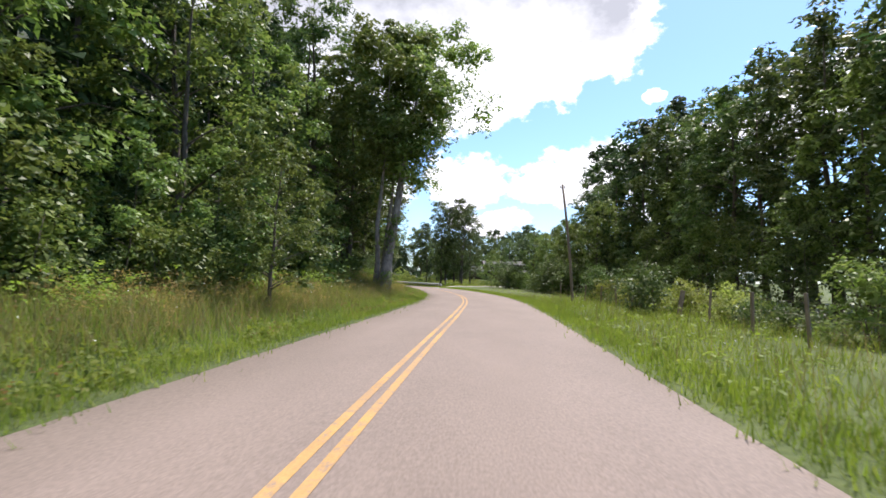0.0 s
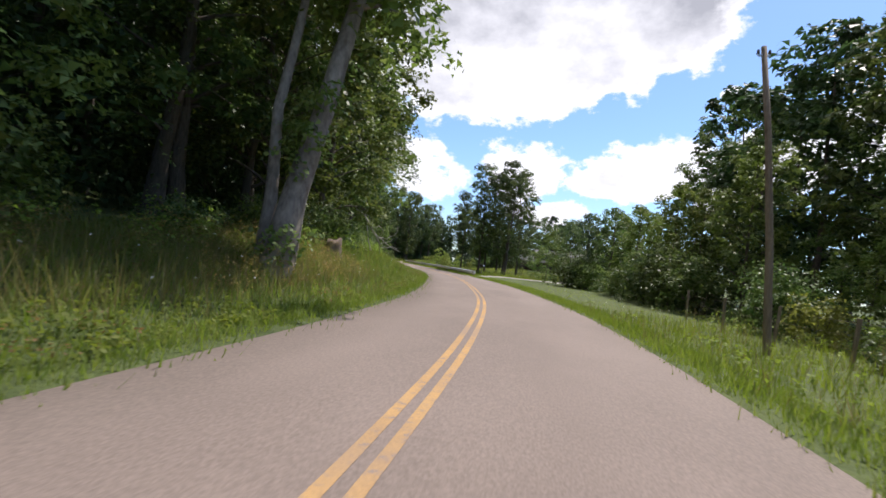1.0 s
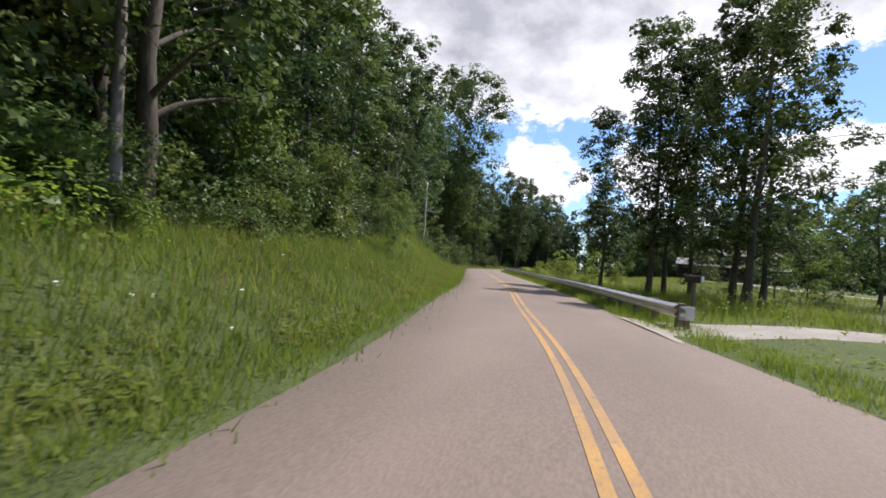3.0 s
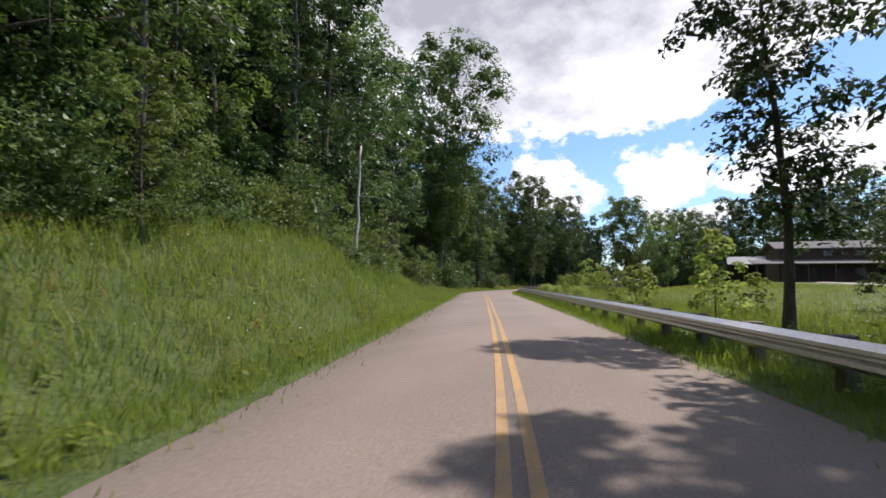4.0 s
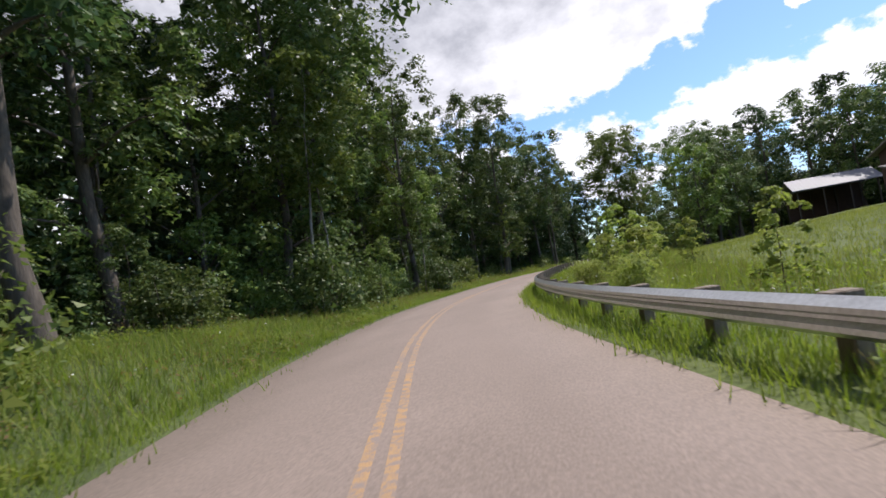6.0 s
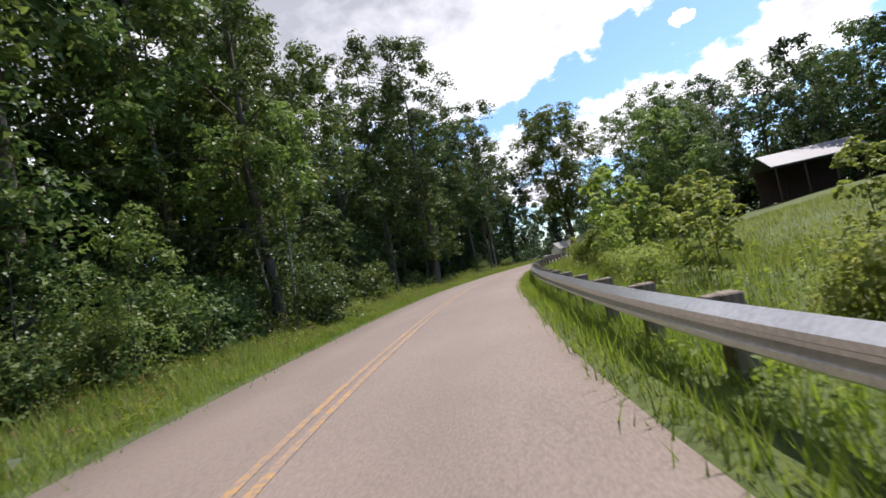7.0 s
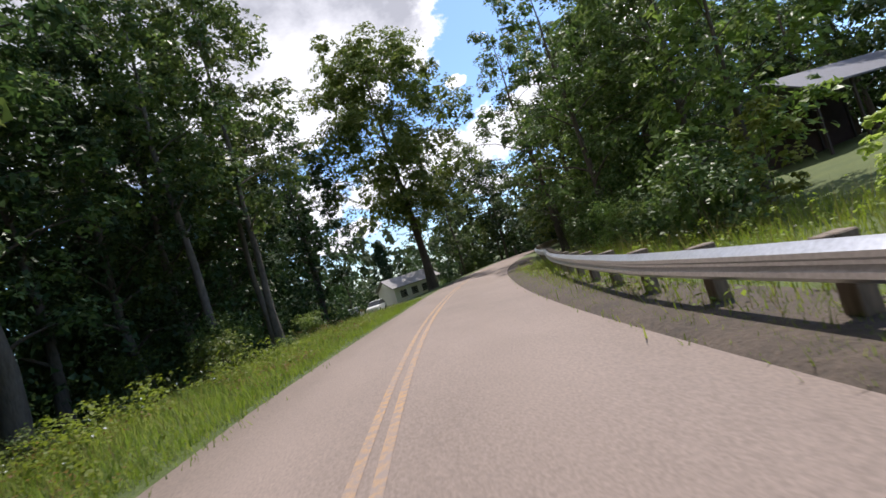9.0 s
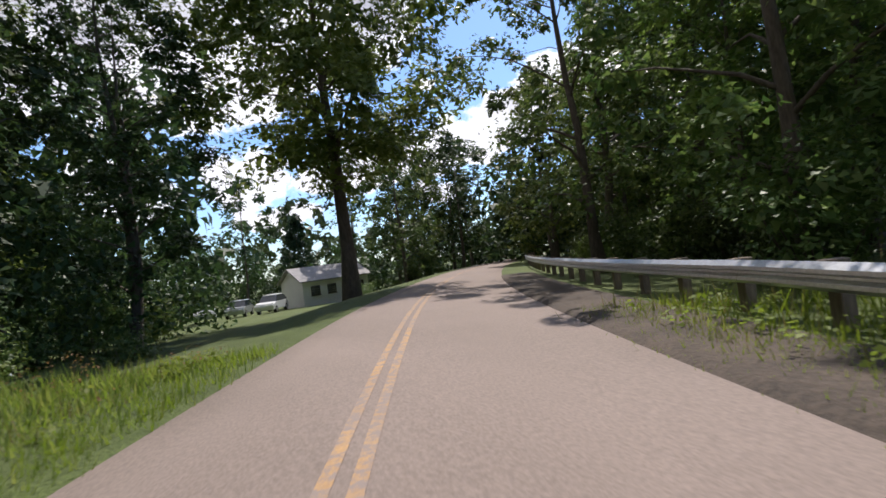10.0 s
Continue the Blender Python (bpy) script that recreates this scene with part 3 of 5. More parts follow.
plant_rng = random.Random(7)
FOREST = [
    make_tree(11, 19, 5.4, 0.14, 155, 60, 0.225, LEAF, BARK, 0.28, 1.0, clump_r=0.95, limbs=20, label="tall broadleaf tree with dense green crown at the wood's edge"),
    make_tree(12, 22, 4.8, 0.20, 155, 60, 0.225, LEAF, BARK, 0.30, 1.0, (0.8, 0.3), clump_r=0.95, limbs=20, label="tall slender broadleaf tree with leafy crown in the wood"),
    make_tree(13, 15, 4.6, 0.08, 150, 54, 0.24, LEAF_PALE, BARK, 0.22, 1.0, clump_r=0.95, limbs=18, label="light green broadleaf tree leafy almost to the ground"),
    make_tree(14, 24, 5.0, 0.32, 150, 54, 0.28, LEAF_DEEP, BARK, 0.33, 2.0, (-0.6, 0.5), clump_r=1.05, limbs=18, label="tall dark green forest tree with bare lower trunk"),
]
NEAR = [
    make_tree(61, 17, 5.2, 0.17, 190, 60, 0.21, LEAF, BARK, 0.26, 1.0, clump_r=0.8, limbs=20, fine=False, label="tall leafy tree overhanging the grassy bank"),
    make_tree(62, 14, 4.6, 0.14, 180, 60, 0.20, LEAF_PALE, BARK, 0.2, 1.0, (0.6, -0.3), clump_r=0.75, limbs=20, fine=False, label="light green tree with low boughs above the bank"),
]
TALL = [
    make_tree(15, 23, 4.8, 0.3, 150, 64, 0.24, LEAF, BARK_GREY, 0.22, 2.0, (0.7, -0.5), clump_r=0.95, limbs=17, label="tall tree with a long bare pale trunk beside the verge"),
    make_tree(16, 21, 4.4, 0.24, 145, 64, 0.23, LEAF_PALE, BARK, 0.21, 1.0, (-0.5, 0.4), clump_r=0.9, limbs=17, label="tall slim tree with bare trunk and light green crown"),
]
# an edge tree with the shade under overhanging boughs painted into its leaves
SHADED_TREE = make_tree(23, 19, 5.0, 0.16, 150, 58, 0.23, LEAF_DEEP, BARK, 0.27, 1.0, (0.4, -0.3), clump_r=1.0, limbs=18, label="tall tree with dense boughs at the wood's edge, shade put into its dark leaf colour")
THIN = make_tree(19, 15.5, 3.0, 0.48, 90, 56, 0.26, LEAF_PALE, BARK_PALE, 0.12, 1.0, (0.9, 0.3), clump_r=0.8, limbs=12, label="thin tree with a bare pale stem before the dark wood")
# trees for the depth of the wood, with its shade in their leaf colour
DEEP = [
    make_tree(21, 21, 5.6, 0.12, 60, 36, 0.66, LEAF_DEEP, BARK, 0.28, 1.0, clump_r=1.7, limbs=12, twigs=False, label="dark green tree deep in the wood, shade put into its leaf colour"),
    make_tree(22, 25, 5.2, 0.2, 60, 36, 0.68, LEAF_DEEP, BARK, 0.3, 1.0, clump_r=1.7, limbs=12, twigs=False, label="tall dark green tree deep in the wood, shade put into its leaf colour"),
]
FAR = [
    make_tree(63, 19, 5.2, 0.12, 130, 44, 0.40, LEAF, BARK, 0.28, 1.0, clump_r=1.15, limbs=14, label="broadleaf tree with a full green crown"),
    make_tree(64, 15, 4.4, 0.06, 130, 44, 0.38, LEAF_PALE, BARK, 0.22, 1.0, clump_r=1.0, limbs=14, label="light green broadleaf tree leafy almost to the ground"),
]
BUSHES = [
    make_bush(31, 2.6, 1.9, 72, 26, 0.19, LEAF_PALE, "light green leafy bush growing on the road bank"),
    make_bush(32, 3.4, 2.2, 84, 27, 0.21, LEAF, "green leafy bush at the foot of the trees"),
    make_bush(33, 1.5, 1.5, 52, 26, 0.16, LEAF, "low green undergrowth bush beside the verge"),
]
YOUNG = [
    make_tree(65, 6.4, 2.4, 0.06, 66, 58, 0.15, LEAF, BARK, 0.07, 1.0, clump_r=0.62, limbs=10, label="young broadleaf tree leafy down to the ground"),
    make_tree(66, 5.6, 2.6, 0.05, 66, 58, 0.15, LEAF_PALE, BARK, 0.06, 2.0, (0.4, 0.2), clump_r=0.62, limbs=10, label="young light green tree with layered boughs"),
]
YELLOW_BUSH = make_bush(36, 3.4, 2.2, 96, 28, 0.19, LEAF_YELLOW, "pale yellow-green bush leaning over the guard rail")
VINE = make_bush(35, 6.6, 2.3, 130, 30, 0.26, LEAF_PALE, "dense dome of vines smothering a small tree")
PALE_BUSH = make_bush(34, 2.1, 1.7, 50, 26, 0.2, LEAF_YELLOW, "pale green shrub in the rough field edge")
SLENDER = [
    make_tree(17, 15.5, 2.55, 0.18, 150, 84, 0.19, LEAF, BARK, 0.17, 1.0, (0.5, 0.2), clump_r=0.82, limbs=18, core=0.85, label="slender tall tree with bare dark trunk standing behind the rail"),
    make_tree(18, 14.5, 2.25, 0.2, 135, 84, 0.19, LEAF_DEEP, BARK, 0.15, 1.0, (-0.3, 0.4), clump_r=0.78, limbs=17, core=0.85, label="slender dark green tree with thin trunk behind the rail"),
]
SAPLINGS = [
    make_tree(41, 3.6, 1.1, 0.15, 44, 30, 0.2, LEAF_YELLOW, BARK, 0.035, 1.0, clump_r=0.3, limbs=10, twigs=False, fine=False, core=0.0, label="light yellow-green sapling growing behind the guard rail", category="sapling", name="sapling"),
    make_tree(42, 4.6, 1.5, 0.1, 60, 32, 0.21, LEAF_YELLOW, BARK, 0.045, 1.0, (0.3, 0.2), clump_r=0.36, limbs=12, twigs=False, fine=False, core=0.0, label="bushy yellow-green sapling beyond the guard rail", category="sapling", name="sapling"),
]


def scatter(kinds, weights, s0, s1, step, o0, o1, lo=0.85, hi=1.15, group="", skip=()):
    s = s0
    while s < s1:
        k = plant_rng.choices(kinds, weights)[0]
        z = plant_rng.uniform(lo, hi)
        o = plant_rng.uniform(o0, o1)
        turn, tall = plant_rng.uniform(0, 360), z * plant_rng.uniform(0.92, 1.1)
        if not any(a < s < b for a, b in skip):
            t = copy_thing(k, at_road(s, o, turn, z, 0.1, tall))
            if group:
                tagged(t, group=group)
        s += step * plant_rng.uniform(0.7, 1.3)


def put(kind, x, y, turn=0.0, size=1.0, tall=None, label="", group=""):
    t = copy_thing(kind, at_xy(x, y, turn, size, 0.1, tall))
    return tagged(t, label, group=group)


# wood on the left
WOOD = "trees of the wood"
scatter(FOREST, (4, 3, 3, 1), -14, 31, 4.2, -14.0, -11.0, group=WOOD)
scatter(NEAR + FOREST[:2], (4, 4, 1, 1), 40, 78, 3.7, -12.6, -10.4, 0.9, 1.2, group=WOOD)
# mostly trees with shade in their leaf colour, for a darker wood edge
scatter(FOREST + [SHADED_TREE], (1, 2, 1, 1, 6), 78, 98, 4.3, -14.4, -12.0, group=WOOD)
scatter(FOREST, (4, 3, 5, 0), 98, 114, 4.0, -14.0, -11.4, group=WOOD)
scatter(FOREST + [SHADED_TREE], (2, 2, 0, 1, 4), 114, 127, 4.0, -14.0, -11.4, group=WOOD)
scatter(FOREST + [SHADED_TREE], (3, 4, 3, 2, 1), 128, 176, 4.2, -15.0, -11.8, group=WOOD)
scatter(TALL + FOREST[:2], (2, 3, 2, 2), 168, 200, 8.0, -13.0, -10.8, group=WOOD)
scatter(TALL + FOREST[:2] + [SHADED_TREE], (1, 1, 1, 1, 6), 212, 233, 3.4, -18.0, -13.0, 0.75, 0.95, group=WOOD)
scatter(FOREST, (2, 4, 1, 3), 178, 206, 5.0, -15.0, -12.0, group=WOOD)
scatter(FOREST + [SHADED_TREE], (0, 1, 0, 1, 5), 206, 233, 4.6, -15.0, -12.0, 0.8, 1.05, group=WOOD)
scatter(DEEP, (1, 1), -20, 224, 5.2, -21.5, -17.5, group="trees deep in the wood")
scatter(BUSHES, (2, 3, 1), -8, 32, 2.2, -10.5, -8.0)
scatter(BUSHES, (3, 3, 3), 36, 76, 2.2, -9.6, -8.0, 0.5, 0.9)
scatter(BUSHES, (1, 3, 3), 76, 126, 2.6, -10.8, -8.8, 0.6, 1.0)
scatter(BUSHES[2:] + BUSHES[:1], (3, 1), 40, 122, 2.6, -8.8, -7.8, 0.45, 0.75)
scatter(BUSHES, (2, 2, 3), 126, 152, 3.2, -13.0, -10.6, 0.5, 0.95)
scatter(BUSHES, (2, 3, 3), 153, 168, 1.9, -9.5, -7.0, 0.5, 1.0)
scatter(BUSHES, (1, 1, 4), 168, 224, 3.2, -10.5, -7.4, 0.4, 0.8)
scatter(BUSHES, (1, 1, 1), 208, 232, 4.0, -17.0, -13.0, 0.8, 1.0)
scatter(YOUNG, (3, 1), 84, 160, 4.6, -12.4, -10.8, 0.65, 1.1, group="young trees at the wood's edge")
scatter(YOUNG, (1, 1), 160, 190, 3.9, -11.2, -9.4, 0.65, 1.1, group="young trees at the wood's edge")
scatter(YOUNG, (1, 1), 2, 32, 3.4, -10.4, -8.6, 0.7, 1.1, group="young trees at the wood's edge")
# single trees and bushes on the left
put(FOREST[1], -33.4, 113.0, 30, 1.12, group=WOOD)
for x, y, turn, size in ((-37.3, 206.6, 80, 1.0), (-36.0, 215.3, 200, 1.0), (-35.2, 211.0, 310, 1.03)):
    put(TALL[0], x, y, turn, size, group=WOOD)
for k, x, y, turn, size in ((1, -44.0, 151.0, 40, 1.16), (1, -42.6, 128.5, 160, 1.14), (1, -42.6, 139.0, 250, 1.1), (3, -39.6, 134.5, 30, 1.14), (0, -38.4, 124.6, 200, 1.28), (1, -36.4, 118.6, 120, 1.12), (1, -41.4, 164.5, 300, 0.95), (3, -41.0, 199.3, 90, 1.02)):
    put(FOREST[k], x, y, turn, size, group=WOOD)
put(NEAR[0], -10.0, 41.0, 200, 0.9, group=WOOD)
put(NEAR[1], -10.2, 46.5, 100, 0.95, group=WOOD)
put(NEAR[0], -16.2, 71.5, 60, 1.02, group=WOOD)
put(NEAR[1], -12.9, 58.0, 160, 1.05, group=WOOD)
put(FOREST[1], -12.8, 38.0, 60, 1.08, group=WOOD)
put(THIN, -15.0, 70.2, 200, 1.2, label="slim airy tree leaning out of the wood", group=WOOD)
put(TALL[1], -14.5, 63.0, 15, 0.85, label="slim tree with an airy light crown over the bank", group=WOOD)
put(BUSHES[1], -38.6, 146.4, 15, 1.15, label="large green bush standing out from the wood")
put(BUSHES[1], -38.6, 162.9, 115, 0.85, label="large green bush standing out from the wood")
put(BUSHES[0], -41.4, 177.6, 60, 1.2, label="rounded green bush at the wood's edge")
for x, y, turn, size in ((-41.0, 149.4, 0, 1.0), (-40.6, 150.6, 130, 0.9), (-42.6, 166.6, 220, 0.85), (-40.3, 163.9, 70, 0.7)):
    put(THIN, x, y, turn, size, group=WOOD)
put(NEAR[1], -6.4, 15.8, 60, 0.40, label="small spreading tree standing in the weeds before the wood")
put(VINE, -19.3, 82.7, 0, 0.62, 0.66)
put(VINE, -21.0, 79.8, 120, 0.85)
put(NEAR[1], -21.6, 92.4, 30, 0.30, label="young light green tree at the top of the bank")
for x, y, turn, size in ((-30.4, 114.6, 0, 1.1), (-31.9, 123.6, 90, 0.9), (-33.4, 128.6, 200, 1.0), (-31.6, 119.4, 40, 0.7)):
    put(BUSHES[0], x, y, turn, size)
for x, y, turn, size, tall in ((-18.05, 86.9, 0, 0.46, 0.62), (-27.4, 106.3, 40, 0.6, 0.62), (-26.6, 110.2, 100, 0.62, 0.7), (-28.6, 105.2, 10, 0.5, 0.5), (-32.5, 116.2, 60, 0.62, 0.5), (-31.2, 124.6, 140, 0.66, 0.66), (-39.2, 153.7, 20, 0.62, 0.74), (-41.0, 164.8, 250, 0.6, 0.5)):
    put(YOUNG[1], x, y, turn, size, tall, label="bushy light green young tree standing out from the wood", group="young trees at the wood's edge")
put(BUSHES[2], -25.0, 105.1, 30, 0.85)
put(BUSHES[1], -33.4, 118.0, 200, 1.2)
put(BUSHES[0], -30.6, 111.6, 80, 1.0)
# right side, before the drive
scatter(FAR + FOREST[:1], (2, 2, 1), 21, 46, 3.6, 18.0, 20.5, 0.72, 0.9, group="trees right of the road")
scatter(YOUNG, (1, 1), 20, 62, 3.0, 14.5, 17.5, 0.7, 1.0, group="young trees right of the road")
scatter(DEEP + FAR[:1], (1, 1, 2), 16, 60, 3.4, 20.5, 26.0, 0.8, 1.0, group="trees right of the road")
scatter(FAR + FOREST[:1], (2, 2, 1), 47, 70, 3.8, 21.0, 25.0, 0.66, 0.82, group="trees right of the road")
scatter(DEEP, (1, 1), 58, 74, 3.6, 25.0, 29.0, 0.8, 0.95, group="trees right of the road")
scatter([PALE_BUSH] + BUSHES, (5, 2, 2, 2), 6, 46, 2.4, 10.4, 12.6, 0.6, 0.95)
put(BUSHES[1], 8.6, 26.5, 20, 0.8, label="tall green bush overgrowing the field fence")
scatter([FAR[1], FAR[0]], (3, 1), 50, 72, 3.2, 12.5, 16.5, 0.42, 0.62, group="small trees beside the lawn")
scatter(BUSHES, (2, 3, 1), 50, 70, 2.6, 10.5, 13.0)
put(YOUNG[1], 2.8, 76.8, 40, 0.72, 1.0, label="small round green tree beside the drive")
# tall trees behind the start of the rail
for k, x, y, turn, size in ((SLENDER[1], -9.0, 99.0, 30, 0.88), (SLENDER[0], -6.0, 95.0, 100, 1.06), (SLENDER[1], -5.1, 96.4, 220, 1.05), (SLENDER[0], -3.6, 99.5, 10, 1.0), (FOREST[0], -2.0, 89.0, 60, 0.74), (SLENDER[0], -0.6, 94.0, 60, 1.0), (SLENDER[0], -2.3, 90.7, 170, 1.04)):
    put(k, x, y, turn, size, group="tall trees behind the rail")
for k, x, y, turn, size in ((YOUNG[0], -2.6, 114.4, 0, 0.8), (YOUNG[1], 0.2, 112.0, 80, 0.95), (YOUNG[0], 2.6, 108.5, 200, 1.0), (FAR[1], 5.5, 108.0, 30, 0.5), (FAR[0], 7.0, 103.0, 130, 0.5), (YOUNG[1], 3.6, 104.0, 230, 0.9)):
    put(k, x, y, turn, size, group="trees across the drive")
# saplings behind the rail
for x, y, turn, size in ((-12.6, 107.4, 0, 0.6), (-10.1, 104.3, 70, 0.7), (-12.8, 110.7, 140, 0.62), (-8.6, 107.0, 30, 0.5), (-14.5, 116.0, 10, 0.5), (-9.5, 120.5, 60, 0.6), (-18.2, 127.0, 90, 0.6), (-14.0, 131.0, 200, 0.5), (-20.5, 138.5, 30, 0.55), (-22.8, 150.0, 120, 0.7), (-24.6, 156.5, 300, 1.05), (-23.0, 160.5, 10, 1.2), (-25.6, 163.0, 75, 1.0), (-24.8, 167.5, 150, 1.15), (-22.0, 165.5, 15, 1.25), (-20.0, 158.0, 250, 1.1), (-25.4, 172.0, 40, 0.8), (-23.0, 176.0, 190, 1.2), (-21.0, 171.0, 100, 1.3), (-24.0, 182.0, 20, 0.7), (-21.8, 189.0, 60, 0.6), (-18.5, 196.0, 240, 0.8), (-17.0, 203.0, 0, 0.7)):
    put(SAPLINGS[int(abs(x * 10)) % 2], x - (1.2 if 135 < y < 190 else 0.0), y, turn, size * (0.72 if 152 < y < 178 else 1.0), group="saplings behind the rail")
for s, o, turn, size in ((146, 6.4, 0, 0.45), (153, 5.8, 50, 0.4), (160, 5.6, 140, 0.38), (166, 6.2, 220, 0.35), (178, 6.5, 10, 0.62), (172, 6.8, 80, 0.4), (183, 6.2, 190, 0.5), (192, 6.4, 300, 0.55), (133, 6.2, 20, 0.4), (125, 6.8, 200, 0.4)):
    tagged(copy_thing(YELLOW_BUSH, at_road(s, o, turn, size, 0.1)), group="bushes behind the rail")
# wood beyond the bend
for k, x, y, size in ((0, -14.0, 220.5, 1.0), (1, -10.0, 225.0, 0.95), (0, -6.5, 221.5, 1.0), (2, -12.5, 214.5, 0.8), (1, -4.0, 231.0, 1.0), (3, 0.5, 226.0, 0.95), (0, 3.0, 236.0, 1.0), (1, -8.0, 211.0, 0.8), (0, 6.0, 246.0, 1.0), (0, -15.8, 210.0, 0.93), (1, -5.5, 238.0, 1.05)):
    put(FAR[k % 2] if y > 230 else FOREST[k], x, y, x * 37 % 360, size, group="trees beyond the bend")
scatter(FOREST[:1] + FAR, (2, 2, 2), 210, 252, 4.6, 11.0, 15.0, 0.8, 1.0, group="trees beyond the bend")
scatter(BUSHES, (1, 2, 1), 204, 250, 2.6, 8.2, 10.5, 0.6, 1.0)
for k, (x, y, size) in enumerate(((-15.5, 250.0, 0.62), (-12.0, 256.0, 0.75), (-8.0, 252.5, 0.7), (-17.5, 262.0, 0.7), (-3.0, 262.0, 0.8), (-30.5, 276.0, 0.75), (-38.0, 270.0, 0.7), (-46.0, 264.0, 0.7), (-52.0, 257.0, 0.75), (-58.0, 249.0, 0.8), (-42.0, 273.0, 0.65), (-48.0, 244.0, 0.7))):
    put(DEEP[k % 2], x, y, k * 80, size, group="trees beyond the bend")
scatter(BUSHES, (1, 2, 2), 240, 262, 2.4, -7.5, -5.2, 0.45, 0.8)
put(FAR[0], -16.5, 244.0, 45, 0.7, group="trees beyond the bend")
put(FAR[1], -12.5, 252.0, 145, 0.8, group="trees beyond the bend")
put(FAR[0], -7.0, 258.0, 245, 0.8, group="trees beyond the bend")
for k, (x, y) in enumerate(((10, 218), (17, 219), (23, 214), (28, 207), (33, 199), (36, 189), (19, 229), (26, 236), (8, 230))):
    put(FAR[0], x, y, k * 70, 1.0 + 0.12 * (k % 3), group="trees beyond the house")
for k, (x, y) in enumerate(((14, 228), (20, 238), (12, 244), (24, 226), (30, 232), (18, 252), (28, 218), (34, 208), (38, 196), (40, 182), (36, 222), (44, 170), (26, 246), (2, 236), (-2, 244), (9, 222), (15, 211), (22, 206), (31, 192))):
    put(DEEP[k % 2], x, y, k * 50, 0.9, group="trees beyond the house")
scatter(BUSHES, (2, 3, 2), 146, 176, 2.3, -10.8, -9.2, 0.7, 1.05)
scatter(BUSHES, (1, 2, 3), 128, 146, 3.0, -9.6, -8.6, 0.3, 0.5)
for ob in [PALE_BUSH, THIN, SHADED_TREE, VINE, YELLOW_BUSH] + YOUNG + NEAR + FAR + SLENDER + FOREST + TALL + DEEP + BUSHES + SAPLINGS:
    for o in (*ob.children_recursive, ob):
        bpy.data.objects.remove(o)


def leaf_band(name, seed, count, spots, size, mat, label, per=14):
    """A far belt of foliage: loose leaf masses with an uneven top. spots gives x, y, ground height and top."""
    rng = np.random.default_rng(seed)
    c, r = [], []
    for _ in range(count):
        x, y, z, top = spots(rng)
        c.append((x, y, z + top * rng.random()**0.8))
        r.append(1.6)
    v, f = leaves(rng, c, r, per, size, 0.4, 0.9, fine=True)
    tagged(plant_mesh(name, v, f, mat, None), label, "woodland", kind="stuff")


def left_deep(rng):
    s, o = rng.uniform(-30, 250), -21 - 37 * rng.random()**1.5
    x, y = on_road(s, o)
    return x, y, float(rise(s, o)), 17 + 5 * math.sin(s * 0.21) + 3 * math.sin(s * 0.53 + 1)


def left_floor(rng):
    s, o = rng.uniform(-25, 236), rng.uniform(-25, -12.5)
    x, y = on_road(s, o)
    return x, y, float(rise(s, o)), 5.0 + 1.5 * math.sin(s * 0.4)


def horizon(rng):
    w, d = rng.uniform(0, 2 * math.pi), rng.uniform(150, 200)
    return -5 + d * math.cos(w), 120 + 1.3 * d * math.sin(w), -1.0, 15 + 4 * math.sin(w * 31) + 3 * math.sin(w * 73)


def along(rng, stops, wide, top):
    """A belt along a line of places."""
    k = rng.uniform(0, len(stops) - 1.001)
    i, u = int(k), k - int(k)
    x, y = (stops[i][j] * (1 - u) + stops[i + 1][j] * u + rng.normal() * wide for j in (0, 1))
    return x, y, float(ground_at(x, y)[0]), top * (1 + 0.25 * math.sin(k * 9.1))


def house_wood(rng):
    return along(rng, ((46, 168), (43, 186), (37, 206), (27, 232), (12, 246), (-2, 254)), 2.5, 9.0)


def bend_wood(rng):
    return along(rng, ((4, 262), (-8, 272), (-24, 284), (-44, 286), (-64, 276)), 2.0, 4.6)


leaf_band("field_wood", 54, 2400, house_wood, 0.9, LEAF_DEEP, "dark green wood standing behind the house and shed")
leaf_band("hedge_wood", 55, 1000, bend_wood, 0.7, LEAF_DEEP, "low dark green trees beyond the bend")
# the wood's dark interior is coloured into these leaves
leaf_band("back_wood", 51, 8500, left_deep, 1.2, LEAF_DEEP, "woodland filling the slope behind the first trees, shade put into its dark leaf colour")
# the shade on the wood floor is painted in by the dark leaf colour
leaf_band("undergrowth", 52, 6000, left_floor, 0.33, LEAF_DEEP, "green undergrowth on the floor of the wood, shade put into its leaf colour", 24)
leaf_band("far_treeline", 53, 4800, horizon, 2.0, LEAF_DEEP, "hazy green treeline round the valley")

# ---- guard rail ----
def rail_offset(s):
    return float(np.interp(s, [195, 206, 214, 226, 262], [3.5, 4.2, 4.9, 4.9, 4.2]))


